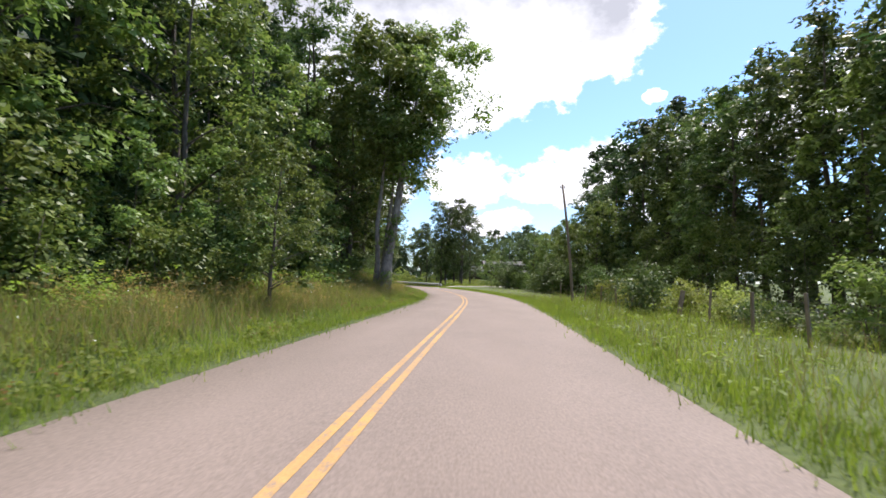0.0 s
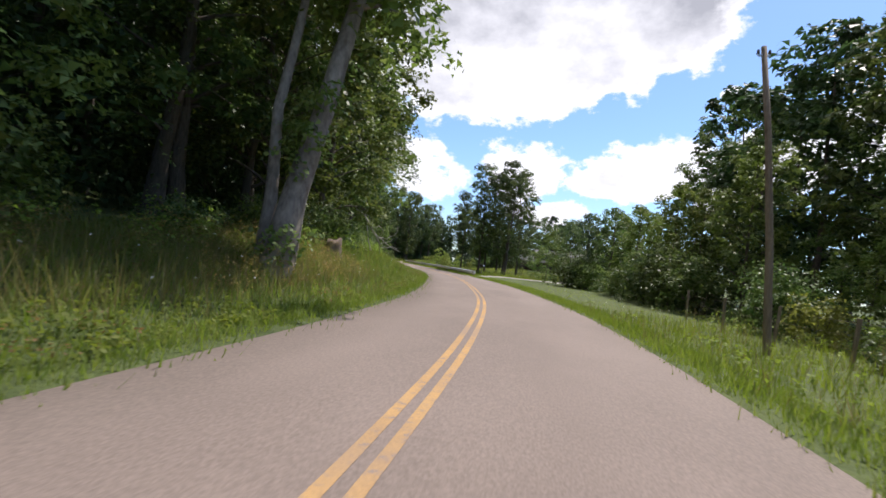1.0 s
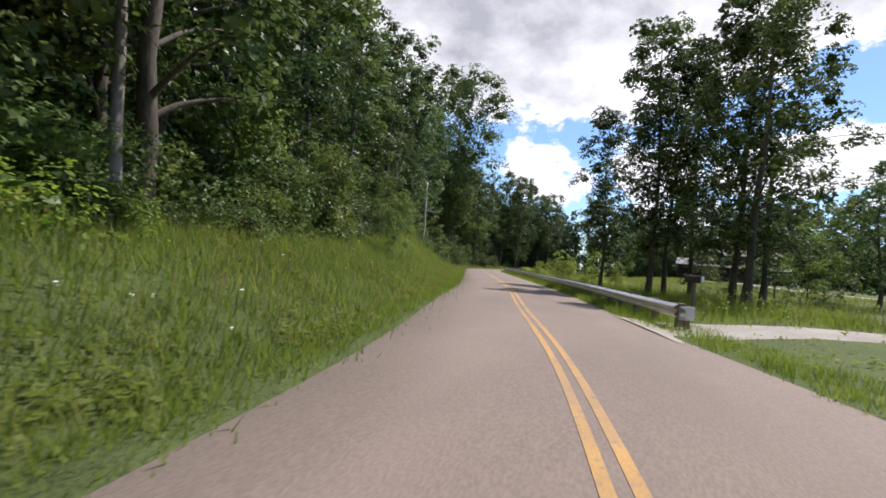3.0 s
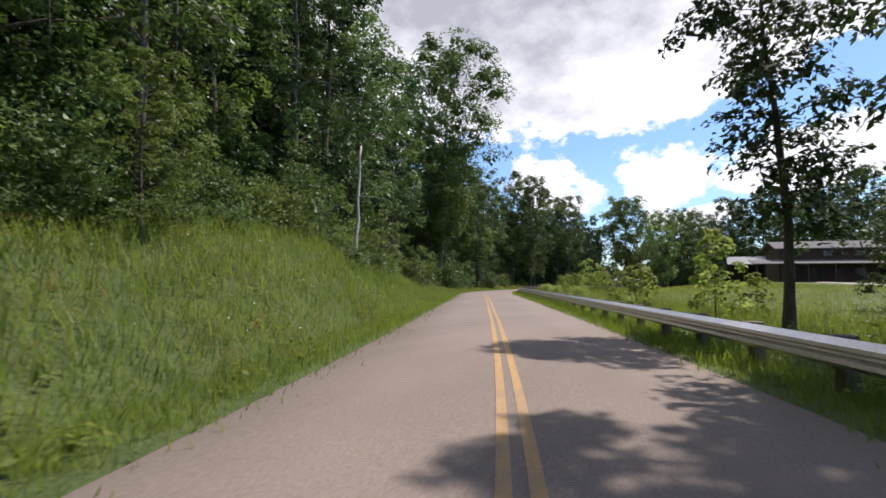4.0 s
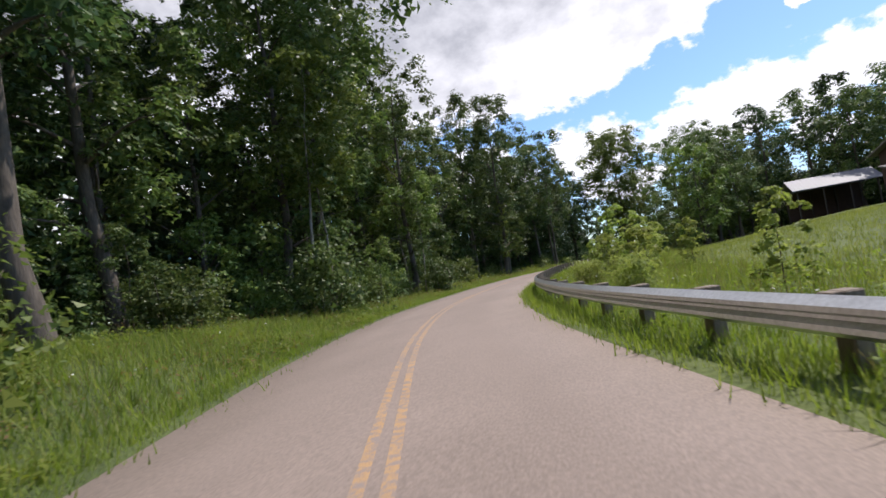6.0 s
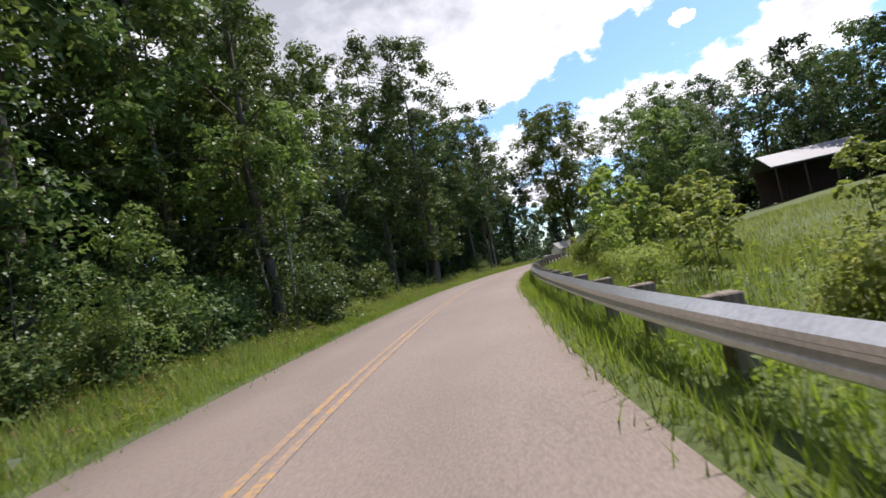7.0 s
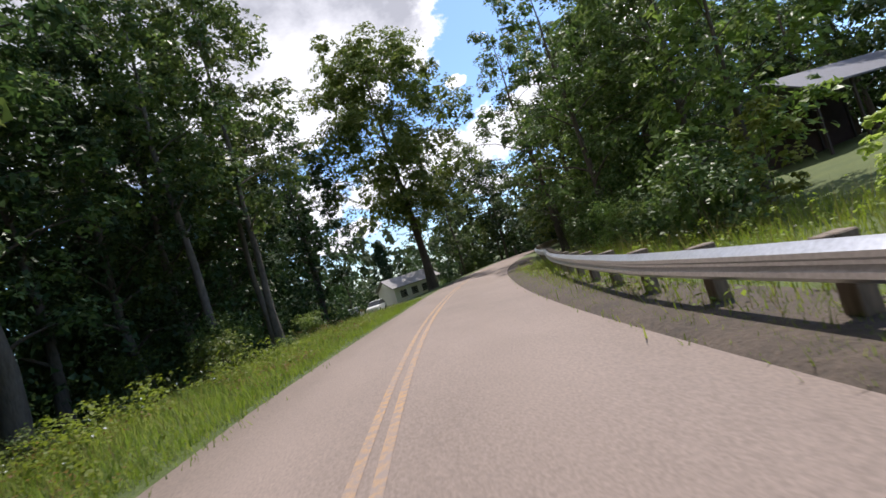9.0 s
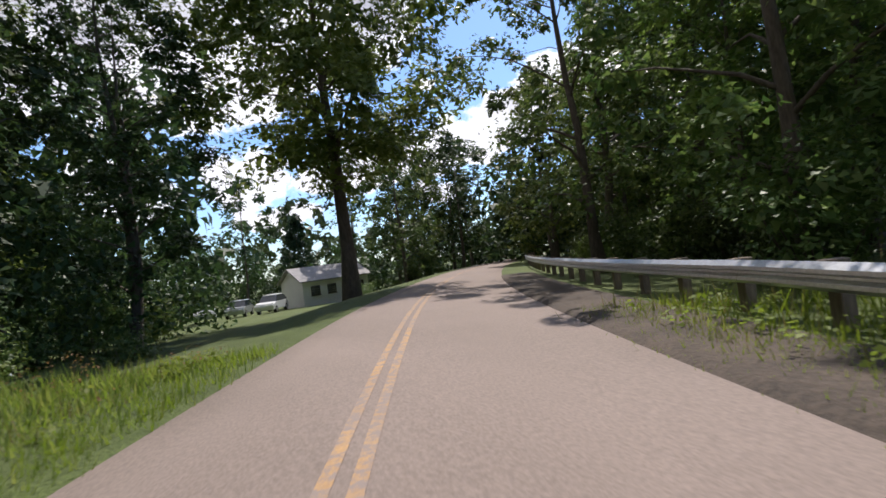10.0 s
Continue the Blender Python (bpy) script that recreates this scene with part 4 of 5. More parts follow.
def build_rail():
    rail = tagged(new("guard_rail"), "galvanised steel guard rail on timber posts along the roadside", "guard rail")
    section = [(0.0, 0.31), (-0.085, 0.365), (-0.085, 0.41), (-0.03, 0.45), (-0.03, 0.48), (-0.10, 0.515), (-0.10, 0.56), (-0.02, 0.615), (0.0, 0.63)]
    s0, s1 = 77.0, 262.0
    s = s0
    while s < s1:
        v, f = [], []
        m = 5
        for i in range(m):
            for side in (0, 1):
                for a, h in section:
                    x, y = on_road(s + 3.83 * i / (m - 1), rail_offset(s + 3.83 * i / (m - 1)) + a + 0.004 * side)
                    v.append((x, y, h))
        k, w = len(section), 2 * len(section)
        for i in range(m - 1):
            for j in range(k - 1):
                a = i * w + j
                f.append((a, a + 1, a + w + 1, a + w))
                f.append((a + k, a + k + w, a + k + w + 1, a + k + 1))
            f.append((i * w + k - 1, i * w + 2 * k - 1, (i + 1) * w + 2 * k - 1, (i + 1) * w + k - 1))
            f.append((i * w, (i + 1) * w, (i + 1) * w + k, i * w + k))
        mesh_of("beam", v, f, STEEL, rail, smooth=False)
        s += 3.81
    s = s0 + 0.4
    me = None
    while s < s1:
        if me is None:
            bm = bmesh.new()
            box(bm, 0, 0, -0.31, 0.16, 0.2, 1.9, 0.012)
            box(bm, -0.13, 0, 0.47, 0.1, 0.15, 0.34, 0.008)
            post = part("post", bm, TIMBER, rail)
            me = post.data
        else:
            post = new("post", me)
            post.parent = rail
        x, y = on_road(s, rail_offset(s) + 0.2)
        post.matrix_basis = pose(x, y, 0, 0, 0, heading(s))
        s += 1.905


build_rail()
# ---- grass and weeds ----
def tufts(name, seed, count, place, mat, label, blades=6, tall=(0.2, 0.5), wide=0.03, spread=0.12):
    """Tufts of slender blades."""
    rng = np.random.default_rng(seed)
    s, o, h = place(rng, count)
    x, y = on_road(s, o)
    z = rise(s, o)
    n = count * blades
    base = np.repeat(np.stack([x, y, z], 1), blades, 0)
    base[:, :2] += rng.normal(size=(n, 2)) * spread
    base[:, 2] -= 0.04
    w = rng.uniform(0, 2 * math.pi, n)
    side = np.stack([np.cos(w), np.sin(w), 0 * w], 1)
    lean = np.stack([-np.sin(w), np.cos(w), 0 * w], 1) * rng.uniform(0.1, 0.95, n)[:, None]
    hh = (np.repeat(h, blades) * rng.uniform(tall[0], tall[1], n))[:, None]
    wd = wide * rng.uniform(0.7, 1.3, n)[:, None]
    up = np.array([0, 0, 1.0])
    a, b = base - side * wd * 0.5, base + side * wd * 0.5
    tip = base + up * hh + lean * hh
    v = np.stack([a, b, tip], 1).reshape(-1, 3)
    f = np.arange(3 * n).reshape(n, 3)
    return tagged(plant_mesh(name, v, f, mat, None), label, "grass", kind="stuff")


def left_verge(rng, n):
    s, o = rng.uniform(-4, 216, n), -3.0 - 6.5 * rng.random(n)**1.3
    return s, o, np.clip(0.3 + (-o - 3.0) * 0.2, 0.3, 0.9) * rng.uniform(0.7, 1.2, n)


def left_edge(rng, n):
    s = rng.uniform(-4, 216, n)
    return s, -2.8 - 0.8 * rng.random(n)**1.5 + np.interp(s, [196, 208], [0.0, 0.6]), rng.uniform(0.25, 0.6, n)


def right_edge(rng, n):
    s = rng.uniform(-4, 216, n)
    return s, 2.86 + np.interp(s, [60, 78], [0.65, 0.1]) + 1.2 * rng.random(n)**1.2, rng.uniform(0.25, 0.6, n) * np.interp(s, [74, 80, 186, 192], [1.0, 1.25, 1.25, 0.45])


def right_verge(rng, n):
    s = np.where(rng.random(n) < 0.75, rng.uniform(-4, 216, n), rng.uniform(78, 216, n))
    o = 3.3 + np.interp(s, [60, 78], [0.5, 0.1]) + 9 * rng.random(n)**1.4
    wild = np.where((s > 78) | (s < 44), 1.0, 0.14)
    return s, o, np.clip(0.4 + (o - 3.3) * 0.3, 0.3, 1.3) * wild * rng.uniform(0.7, 1.2, n)


def field(rng, n):
    return rng.uniform(92, 200, n), rng.uniform(9, 34, n), rng.uniform(0.5, 1.1, n)


def weed_bed(name, seed, count, place, size, mat, label, tall=0.5):
    """Broad-leaved weeds: small leaf clumps growing in patches."""
    rng = np.random.default_rng(seed)
    s, o, h = place(rng, count)
    keep = np.sin(s * 0.83 + o * 1.1 + seed) + np.sin(s * 0.31 - o * 0.7 + 2 * seed) + 0.5 * np.sin(s * 2.3 + o * 2.9) > rng.normal(size=count) * 0.5 + 0.1
    s, o, h = s[keep], o[keep], h[keep]
    x, y = on_road(s, o)
    c = np.stack([x, y, rise(s, o) + h * tall * rng.random(len(s))], 1)
    v, f = leaves(rng, c, np.full(len(s), 0.16), 7, size, 1.5, 0.6)
    return tagged(plant_mesh(name, v, f, mat, None), label, "weeds", kind="stuff")


def left_wide(rng, n):
    s = rng.uniform(112, 168, n)
    return s, rng.uniform(-12.5, -7, n), rng.uniform(0.4, 0.9, n)


def start_bank(rng, n):
    return rng.uniform(3, 44, n), -4.3 - 3.6 * rng.random(n), rng.uniform(0.6, 1.1, n)


def end_wood(rng, n):
    return rng.uniform(168, 208, n), -5.2 - 3.0 * rng.random(n)**0.7, rng.uniform(0.3, 1.0, n)


def start_wood(rng, n):
    return rng.uniform(-4, 74, n), rng.uniform(-9.5, -6.6, n), rng.uniform(0.5, 1.3, n)


tufts("verge_grass", 61, 36000, left_verge, BLADE_BANK, "long olive green grass with weeds covering the bank", blades=9, wide=0.024, spread=0.32, tall=(0.16, 0.62))
tufts("verge_grass", 68, 5000, left_wide, BLADE_BANK, "rough grass running back to the wood", blades=8, wide=0.022, spread=0.3, tall=(0.2, 0.7))
tufts("edge_grass", 62, 9000, left_edge, BLADE, "short bright grass along the asphalt edge", blades=7, wide=0.018, tall=(0.2, 0.55))
tufts("edge_grass", 63, 15000, right_edge, BLADE, "short bright grass along the asphalt edge", blades=7, wide=0.018, tall=(0.2, 0.55))
tufts("verge_grass", 64, 15000, right_verge, BLADE, "long green grass beside and behind the guard rail", blades=8, wide=0.022, spread=0.3, tall=(0.15, 0.5))
tufts("meadow_grass", 65, 13000, field, BLADE_FIELD, "pale rough meadow grass rising towards the house", blades=6, wide=0.035, spread=0.4, tall=(0.12, 0.42))
tufts("dry_grass", 66, 3600, left_verge, BLADE_DRY, "straw-coloured grass heads among the green", blades=4, tall=(0.5, 0.9), wide=0.014)
tufts("dry_grass", 67, 2200, right_verge, BLADE_DRY, "straw-coloured grass heads among the green", blades=4, tall=(0.5, 0.9), wide=0.014)
weed_bed("bank_weeds", 71, 18000, left_verge, 0.085, WEED, "broad-leaved green weeds growing through the bank grass")
weed_bed("russet_weeds", 72, 8500, left_verge, 0.05, WEED_RED, "reddish brown seeding weeds in the bank grass", 0.7)
weed_bed("russet_weeds", 75, 5200, start_bank, 0.045, WEED_RED, "tall russet seeding grass patches on the bank", 0.95)
tufts("dry_grass", 69, 2600, start_bank, BLADE_DRY, "tan dry grass standing tall on the bank", blades=5, tall=(0.5, 1.0), wide=0.014, spread=0.2)
weed_bed("wood_weeds", 76, 6500, start_wood, 0.10, WEED, "lush broad-leaved weeds along the foot of the wood", 0.9)
weed_bed("wood_weeds", 77, 3600, end_wood, 0.10, WEED, "broad-leaved weeds and seedlings under the tall trees", 1.1)
weed_bed("rail_weeds", 73, 6000, right_verge, 0.08, WEED, "broad-leaved weeds crowding round the guard rail", 0.6)
weed_bed("wood_weeds", 74, 2500, left_wide, 0.10, WEED, "broad-leaved weeds before the wood", 0.6)
# ---- trees of their own shape ----
syc = make_tree(71, 20.5, 5.6, 0.40, 210, 66, 0.27, LEAF_PALE, BARK_PALE, 0.40, 2.0, (2.2, 4.6), clump_r=1.25, limbs=14, label="tall sycamore leaning over the verge with mottled pale bark")
syc.matrix_basis = at_xy(-6.0, 34.2)
syc2 = make_tree(72, 19.5, 4.8, 0.42, 170, 66, 0.27, LEAF_PALE, BARK_PALE, 0.2, 2.0, (0.6, 1.2), clump_r=1.2, limbs=12, label="slender sycamore with pale straight trunk on the verge")
syc2.matrix_basis = at_xy(-6.62, 34.7)
syc3 = make_tree(73, 18.5, 3.6, 0.5, 110, 60, 0.28, LEAF_PALE, BARK_PALE, 0.18, 2.0, (1.6, 2.6), clump_r=1.15, limbs=12, label="slim forked sycamore with pale bark on the verge")
syc3.matrix_basis = at_xy(-6.5, 36.0)
climb_rng = np.random.default_rng(78)
climb_h = np.concatenate([climb_rng.uniform(0.0, 1.3, 26), climb_rng.uniform(2.6, 5.2, 34)])
climb_c = np.stack([0.09 * climb_h + climb_rng.normal(size=60) * 0.36, 0.14 * climb_h - 0.3 + climb_rng.normal(size=60) * 0.25, climb_h], 1)
climb_v, climb_f = leaves(climb_rng, climb_c, np.full(60, 0.3), 16, 0.16, 0.8, 0.7)
plant_mesh("climbing_leaves", climb_v, climb_f, LEAF_PALE, syc)
for o in (syc, syc2, syc3):
    tagged(o, group="sycamores")
oak = make_tree(74, 24.6, 7.6, 0.25, 340, 104, 0.34, LEAF_PALE, BARK, 0.44, 1.0, (0.4, 0.6), clump_r=1.6, limbs=28, core=1.0, label="large spreading tree with thick trunk beside the road")
oak.matrix_basis = at_xy(-23.5, 229.3, 45)
giant = make_tree(76, 33.0, 8.0, 0.44, 300, 80, 0.31, LEAF, BARK, 0.3, 1.0, (0.8, -0.6), clump_r=1.8, limbs=24, core=1.0, label="very tall tree with a rounded crown above the wood")
giant.matrix_basis = at_xy(-44.4, 155.4, 20, 1.16, tall=1.15)
column = make_tree(77, 24.5, 4.7, 0.13, 230, 72, 0.25, LEAF, BARK, 0.3, 1.0, (1.0, -0.2), clump_r=1.0, limbs=20, label="tall columnar tree clad in creepers beside the verge")
column.matrix_basis = at_xy(-39.4, 190.1, 0)
creep_rng = np.random.default_rng(79)
creep_h = creep_rng.uniform(2.6, 9.5, 46)
creep_c = np.stack([0.05 * creep_h + 0.35 + creep_rng.normal(size=46) * 0.22, -0.25 + creep_rng.normal(size=46) * 0.2, creep_h], 1)
creep_v, creep_f = leaves(creep_rng, creep_c, np.full(46, 0.32), 16, 0.19, 0.8, 0.8)
plant_mesh("climbing_leaves", creep_v, creep_f, LEAF_YELLOW, column)
clad_rng = np.random.default_rng(80)
clad_h = clad_rng.uniform(0.3, 17.0, 150)
clad_line = np.array([p.co[:] for p in next(o for o in giant.children if o.name.startswith("trunk")).data.vertices[:81]]).reshape(9, 9, 3).mean(1)
clad_c = np.stack([np.interp(clad_h, clad_line[:, 2], clad_line[:, j]) + clad_rng.normal(size=150) * 0.26 for j in (0, 1)] + [clad_h], 1)
clad_v, clad_f = leaves(clad_rng, clad_c, np.full(150, 0.45), 18, 0.24, 0.8, 0.8)
plant_mesh("climbing_leaves", clad_v, clad_f, LEAF, giant)
for o in (giant, column):
    tagged(o, group=WOOD)
for x, y, turn, size in ((-25.6, 174.6, 0, 1.0), (-22.6, 175.6, 130, 0.75)):
    young = make_tree(78 + turn, 5.6 * size, 1.9 * size, 0.12, 60, 24, 0.31, LEAF_YELLOW, BARK_GREY, 0.06, 1.0, (0.5, 0.1), clump_r=0.42, limbs=12, fine=False, core=0.0, label="young sycamore with large pale yellow-green leaves behind the rail", category="sapling", name="young_tree")
    young.matrix_basis = at_xy(x, y, turn)
spruce = make_tree(75, 11.0, 3.0, 0.06, 200, 60, 0.26, NEEDLE, BARK, 0.14, 0.0, clump_r=0.55, limbs=36, label="dark blue-green spruce standing behind a white house", name="spruce_tree", lift=0.1)
spruce.matrix_basis = at_xy(-24.2, 264.5)


# ---- dead wood ----
def dead_wood(name, label, limbs, mat=DEADWOOD, category="dead tree"):
    """Bare stems: each a path with a thick and a thin end."""
    thing = tagged(new(name), label, category)
    for k, (path, r0, r1) in enumerate(limbs):
        rng = np.random.default_rng(90 + k)
        p = np.asarray(path, float)
        u = np.linspace(0, 1, 9)
        q = np.stack([np.interp(u, np.linspace(0, 1, len(p)), p[:, j]) for j in range(3)], 1)
        q[1:-1] += rng.normal(size=(7, 3)) * 0.04
        v, f = tube(q, np.linspace(r0, r1, 9), 7)
        mesh_of("stem" if k == 0 else "branch", v, f, mat, thing)
    return thing


gz = float(ground_at(-25.3, 106.0)[0])
dead_wood("dead_snag", "bleached bare dead trunk standing among green leaves", [
    ([(-25.4, 105.9, gz - 0.2), (-25.8, 106.7, 5.2), (-26.15, 107.5, 8.3)], 0.105, 0.055),
    ([(-25.85, 106.8, 5.6), (-25.1, 107.2, 5.5), (-24.4, 107.5, 5.3)], 0.03, 0.01),
    ([(-25.8, 106.7, 5.3), (-25.2, 106.8, 5.9)], 0.03, 0.01)])
dead_wood("fallen_tree", "fallen bleached dead tree with bare branches on the grassy bank", [
    ([(-10.6, 57.9, float(ground_at(-10.6, 57.9)[0]) - 0.1), (-10.3, 56.6, 2.05), (-10.3, 55.2, 2.75), (-10.5, 53.2, 3.8)], 0.03, 0.055),
    ([(-10.35, 56.0, 2.35), (-9.9, 55.9, 3.0), (-9.9, 55.3, 3.25), (-10.2, 54.6, 3.15)], 0.03, 0.012),
    ([(-10.3, 56.6, 2.1), (-9.7, 57.0, 2.35), (-9.4, 57.3, 2.75)], 0.025, 0.01),
    ([(-10.2, 57.0, 1.9), (-9.6, 57.6, 2.0), (-9.2, 57.9, 1.95)], 0.025, 0.01),
    ([(-10.2, 54.6, float(ground_at(-10.2, 54.6)[0]) - 0.1), (-10.35, 54.3, 2.2), (-10.45, 53.7, 3.4)], 0.05, 0.03),
    ([(-10.5, 53.4, 3.7), (-10.9, 53.0, 4.1), (-11.0, 52.6, 4.2)], 0.03, 0.012),
    ([(-10.35, 55.6, 2.6), (-9.8, 56.4, 2.5), (-9.3, 56.9, 2.9), (-9.2, 57.1, 3.5)], 0.03, 0.01),
    ([(-10.3, 54.9, 2.9), (-9.9, 55.4, 2.5), (-9.4, 56.4, 2.0), (-8.9, 57.4, 1.75)], 0.035, 0.014),
    ([(-10.5, 53.3, 3.75), (-10.2, 52.9, 4.3), (-10.25, 52.4, 4.7)], 0.028, 0.01)]).matrix_basis = pose(0.5, 0.2, -0.15)


def build_stump():
    rng = np.random.default_rng(5)
    v, f = [], []
    hs, rs = [-0.3, 0.0, 0.2, 0.45, 0.6], [0.4, 0.3, 0.24, 0.22, 0.2]
    for h, r in zip(hs, rs):
        for k in range(14):
            w = 2 * math.pi * k / 14
            q = r * (1 + 0.12 * math.sin(3 * w + 1) + rng.normal() * 0.03)
            v.append((q * math.cos(w), q * math.sin(w), h + (rng.normal() * 0.07 if h > 0.5 else 0)))
    for i in range(4):
        for k in range(14):
            a, b = i * 14 + k, i * 14 + (k + 1) % 14
            f.append((a, b, b + 14, a + 14))
    v.append((0, 0, 0.5))
    for k in range(14):
        f.append((56 + k, 56 + (k + 1) % 14, 70))
    stump = tagged(new("tree_stump"), "weathered broken tree stump on the grassy bank", "stump")
    mesh_of("bark_shell", v, f, STUMPWOOD, stump)
    stump.matrix_basis = at_xy(-7.5, 42.1, 0, 1.45)


build_stump()


def build_stone():
    bm = bmesh.new()
    bmesh.ops.create_icosphere(bm, subdivisions=3, radius=0.17)
    for p in bm.verts:
        n = noise.noise(p.co * 3.1)
        p.co *= 1 + 0.3 * n
        p.co.z *= 0.7
    tagged(part("stone", bm, ROCK), "pale boulder half hidden in bank grass", "stone").matrix_basis = at_xy(-30.2, 116.9) @ pose(0, 0, 0.2)


build_stone()


# ---- pole, fence and letter box ----
def build_pole():
    pole = tagged(new("utility_pole"), "weathered bare wooden utility pole beside the verge", "utility pole")
    v, f = tube([(0, 0, -0.5), (-0.2, 0.05, 3), (-0.46, 0.12, 6), (-0.72, 0.3, 8.55)], [0.105, 0.096, 0.085, 0.072], 12)
    mesh_of("shaft", v, f, TIMBER, pole)
    bm = bmesh.new()
    box(bm, -0.71, 0.28, 8.3, 0.34, 0.05, 0.06, 0.008)
    part("bracket", bm, STEEL, pole)
    for dx in (-0.86, -0.56):
        bm = bmesh.new()
        bmesh.ops.create_cone(bm, cap_ends=True, segments=10, radius1=0.045, radius2=0.03, depth=0.12, matrix=Matrix.Translation((dx, 0.28, 8.39)))
        part("insulator", bm, TRIM_DARK, pole)
    pole.matrix_basis = at_xy(7.1, 36.8)


build_pole()


def build_fence():
    fence = tagged(new("wire_fence"), "old field fence of thin wooden posts and wire", "fence")
    rng = random.Random(3)
    spots = []
    for k in range(13):
        s = 8.0 + 3.1 * k
        x, y = on_road(s, 9.5 + rng.uniform(-0.1, 0.1))
        z = float(ground_at(x, y)[0])
        lean = rng.uniform(-5, 5) if k != 5 else 9
        thick = 0.09 if k != 5 else 0.2
        bm = bmesh.new()
        box(bm, 0, 0, 0.45, thick, thick, 1.75 + rng.uniform(-0.1, 0.15), 0.01)
        p = part("post", bm, TIMBER, fence)
        p.matrix_basis = pose(x, y, z, lean, lean * 0.5, rng.uniform(0, 90))
        spots.append((x, y, z))
    for h in (0.45, 0.8, 1.15):
        v, f = tube([(x, y, z + h) for x, y, z in spots], [0.0025] * len(spots), 4)
        mesh_of("wire", v, f, TIMBER, fence)


build_fence()


def build_letter_box():
    lb = tagged(new("letter_box"), "dark roadside letter box on a timber post", "letter box")
    bm = bmesh.new()
    box(bm, 0, 0, 0.3, 0.1, 0.1, 1.4, 0.01)
    part("post", bm, TIMBER, lb)
    bm = bmesh.new()
    bmesh.ops.create_cone(bm, cap_ends=True, segments=20, radius1=0.11, radius2=0.11, depth=0.5, matrix=pose(0, 0, 1.14, 90))
    box(bm, 0, 0, 1.07, 0.22, 0.5, 0.14, 0.006)
    part("shell", bm, TRIM_DARK, lb)
    bm = bmesh.new()
    box(bm, 0, -0.26, 1.12, 0.2, 0.015, 0.2, 0.005)
    part("door", bm, STEEL, lb)
    bm = bmesh.new()
    box(bm, 0.125, 0.1, 1.2, 0.01, 0.05, 0.16, 0.002)
    part("flag", bm, BRICK, lb)
    lb.matrix_basis = at_xy(-4.4, 82.0, 60)


build_letter_box()


def build_rail_end():
    end = tagged(new("rail_terminal"), "flared steel end of the guard rail with white marker", "guard rail end")
    v, f = [], []
    for i in range(9):
        w = math.pi * i / 8
        for h in (0.27, 0.43, 0.59):
            x, y = on_road(76.9 - 0.16 * math.sin(w), 3.5 + 0.16 - 0.16 * math.cos(w))
            v.append((x, y, h))
        if i:
            a = 3 * (i - 1)
            f += [(a, a + 1, a + 4, a + 3), (a + 1, a + 2, a + 5, a + 4)]
    ob = mesh_of("end_shoe", v, f, STEEL, end)
    ob.modifiers.new("thick", "SOLIDIFY").thickness = 0.006
    bm = bmesh.new()
    x, y = on_road(76.66, 3.66)
    box(bm, x, y, 0.47, 0.2, 0.012, 0.26, 0.003, pose(0, 0, 0, 0, 0, heading(77)))
    part("marker", bm, PAINT_WHITE, end)
    bm = bmesh.new()
    x, y = on_road(77.0, 3.72)
    box(bm, x, y, 0.1, 0.12, 0.12, 1.0, 0.01, pose(0, 0, 0, 0, 0, heading(77)))
    part("post", bm, TIMBER, end)


build_rail_end()


# ---- drive ----
def build_drive():
    pts = np.array([(-7.6, 76.6), (-5.4, 77.3), (-2.0, 78.4), (3.0, 80.3), (9.0, 84.5), (14.0, 93.0), (16.0, 110.0), (14.0, 135.0), (11.0, 160.0), (9.5, 184.0)])
    far = np.r_[0, np.cumsum(np.hypot(*np.diff(pts, axis=0).T))]
    at = np.arange(1.9, far[-1], 1.0)
    c = np.stack([np.interp(at, far, pts[:, 0]), np.interp(at, far, pts[:, 1])], 1)
    d = np.gradient(c, axis=0)
    d /= np.hypot(d[:, 0], d[:, 1])[:, None]
    v, f = [], []
    for i in range(len(c)):
        half = 1.5 + 1.6 * max(0, 1 - at[i] / 5.0)
        for k, q in enumerate((-1, -0.5, 0, 0.5, 1)):
            x, y = c[i, 0] + q * half * d[i, 1], c[i, 1] - q * half * d[i, 0]
            s, o = road_place(x, y)
            z = float(rise(s, o)[0]) + (0.03 if abs(q) < 1 else -0.1) + 0.02
            v.append((x, y, z if o[0] > 3.2 else max(-0.01, z * 0.2)))
        if i:
            for k in range(4):
                a = 5 * (i - 1) + k
                f.append((a, a + 1, a + 6, a + 5))
    tagged(mesh_of("drive", v, f, GRAVEL), "pale gravel drive curving from the road to a house", "driveway", kind="structure")


build_drive()


# ---- houses ----
def slab_roof(parent, lx, ly, eave, ridge, over, mat, x=0.0, y=0.0, thick=0.18):
    """A gable roof along x, of two slabs."""
    for side in (-1, 1):
        bm = bmesh.new()
        yo, yi = side * (ly / 2 + over), 0.0
        a, b = lx / 2 + over, -lx / 2 - over
        drop = (ridge - eave) * over / (ly / 2)
        pts = [(a, yo, eave - drop), (b, yo, eave - drop), (b, yi, ridge), (a, yi, ridge)]
        low = [bm.verts.new((x + p, y + q, r)) for p, q, r in pts]
        top = [bm.verts.new((x + p, y + q, r + thick)) for p, q, r in pts]
        for quad in (low[::-1], top, *[(low[i], low[(i + 1) % 4], top[(i + 1) % 4], top[i]) for i in range(4)]):
            bm.faces.new(quad)
        bmesh.ops.recalc_face_normals(bm, faces=bm.faces[:])
        part("roof", bm, mat, parent)


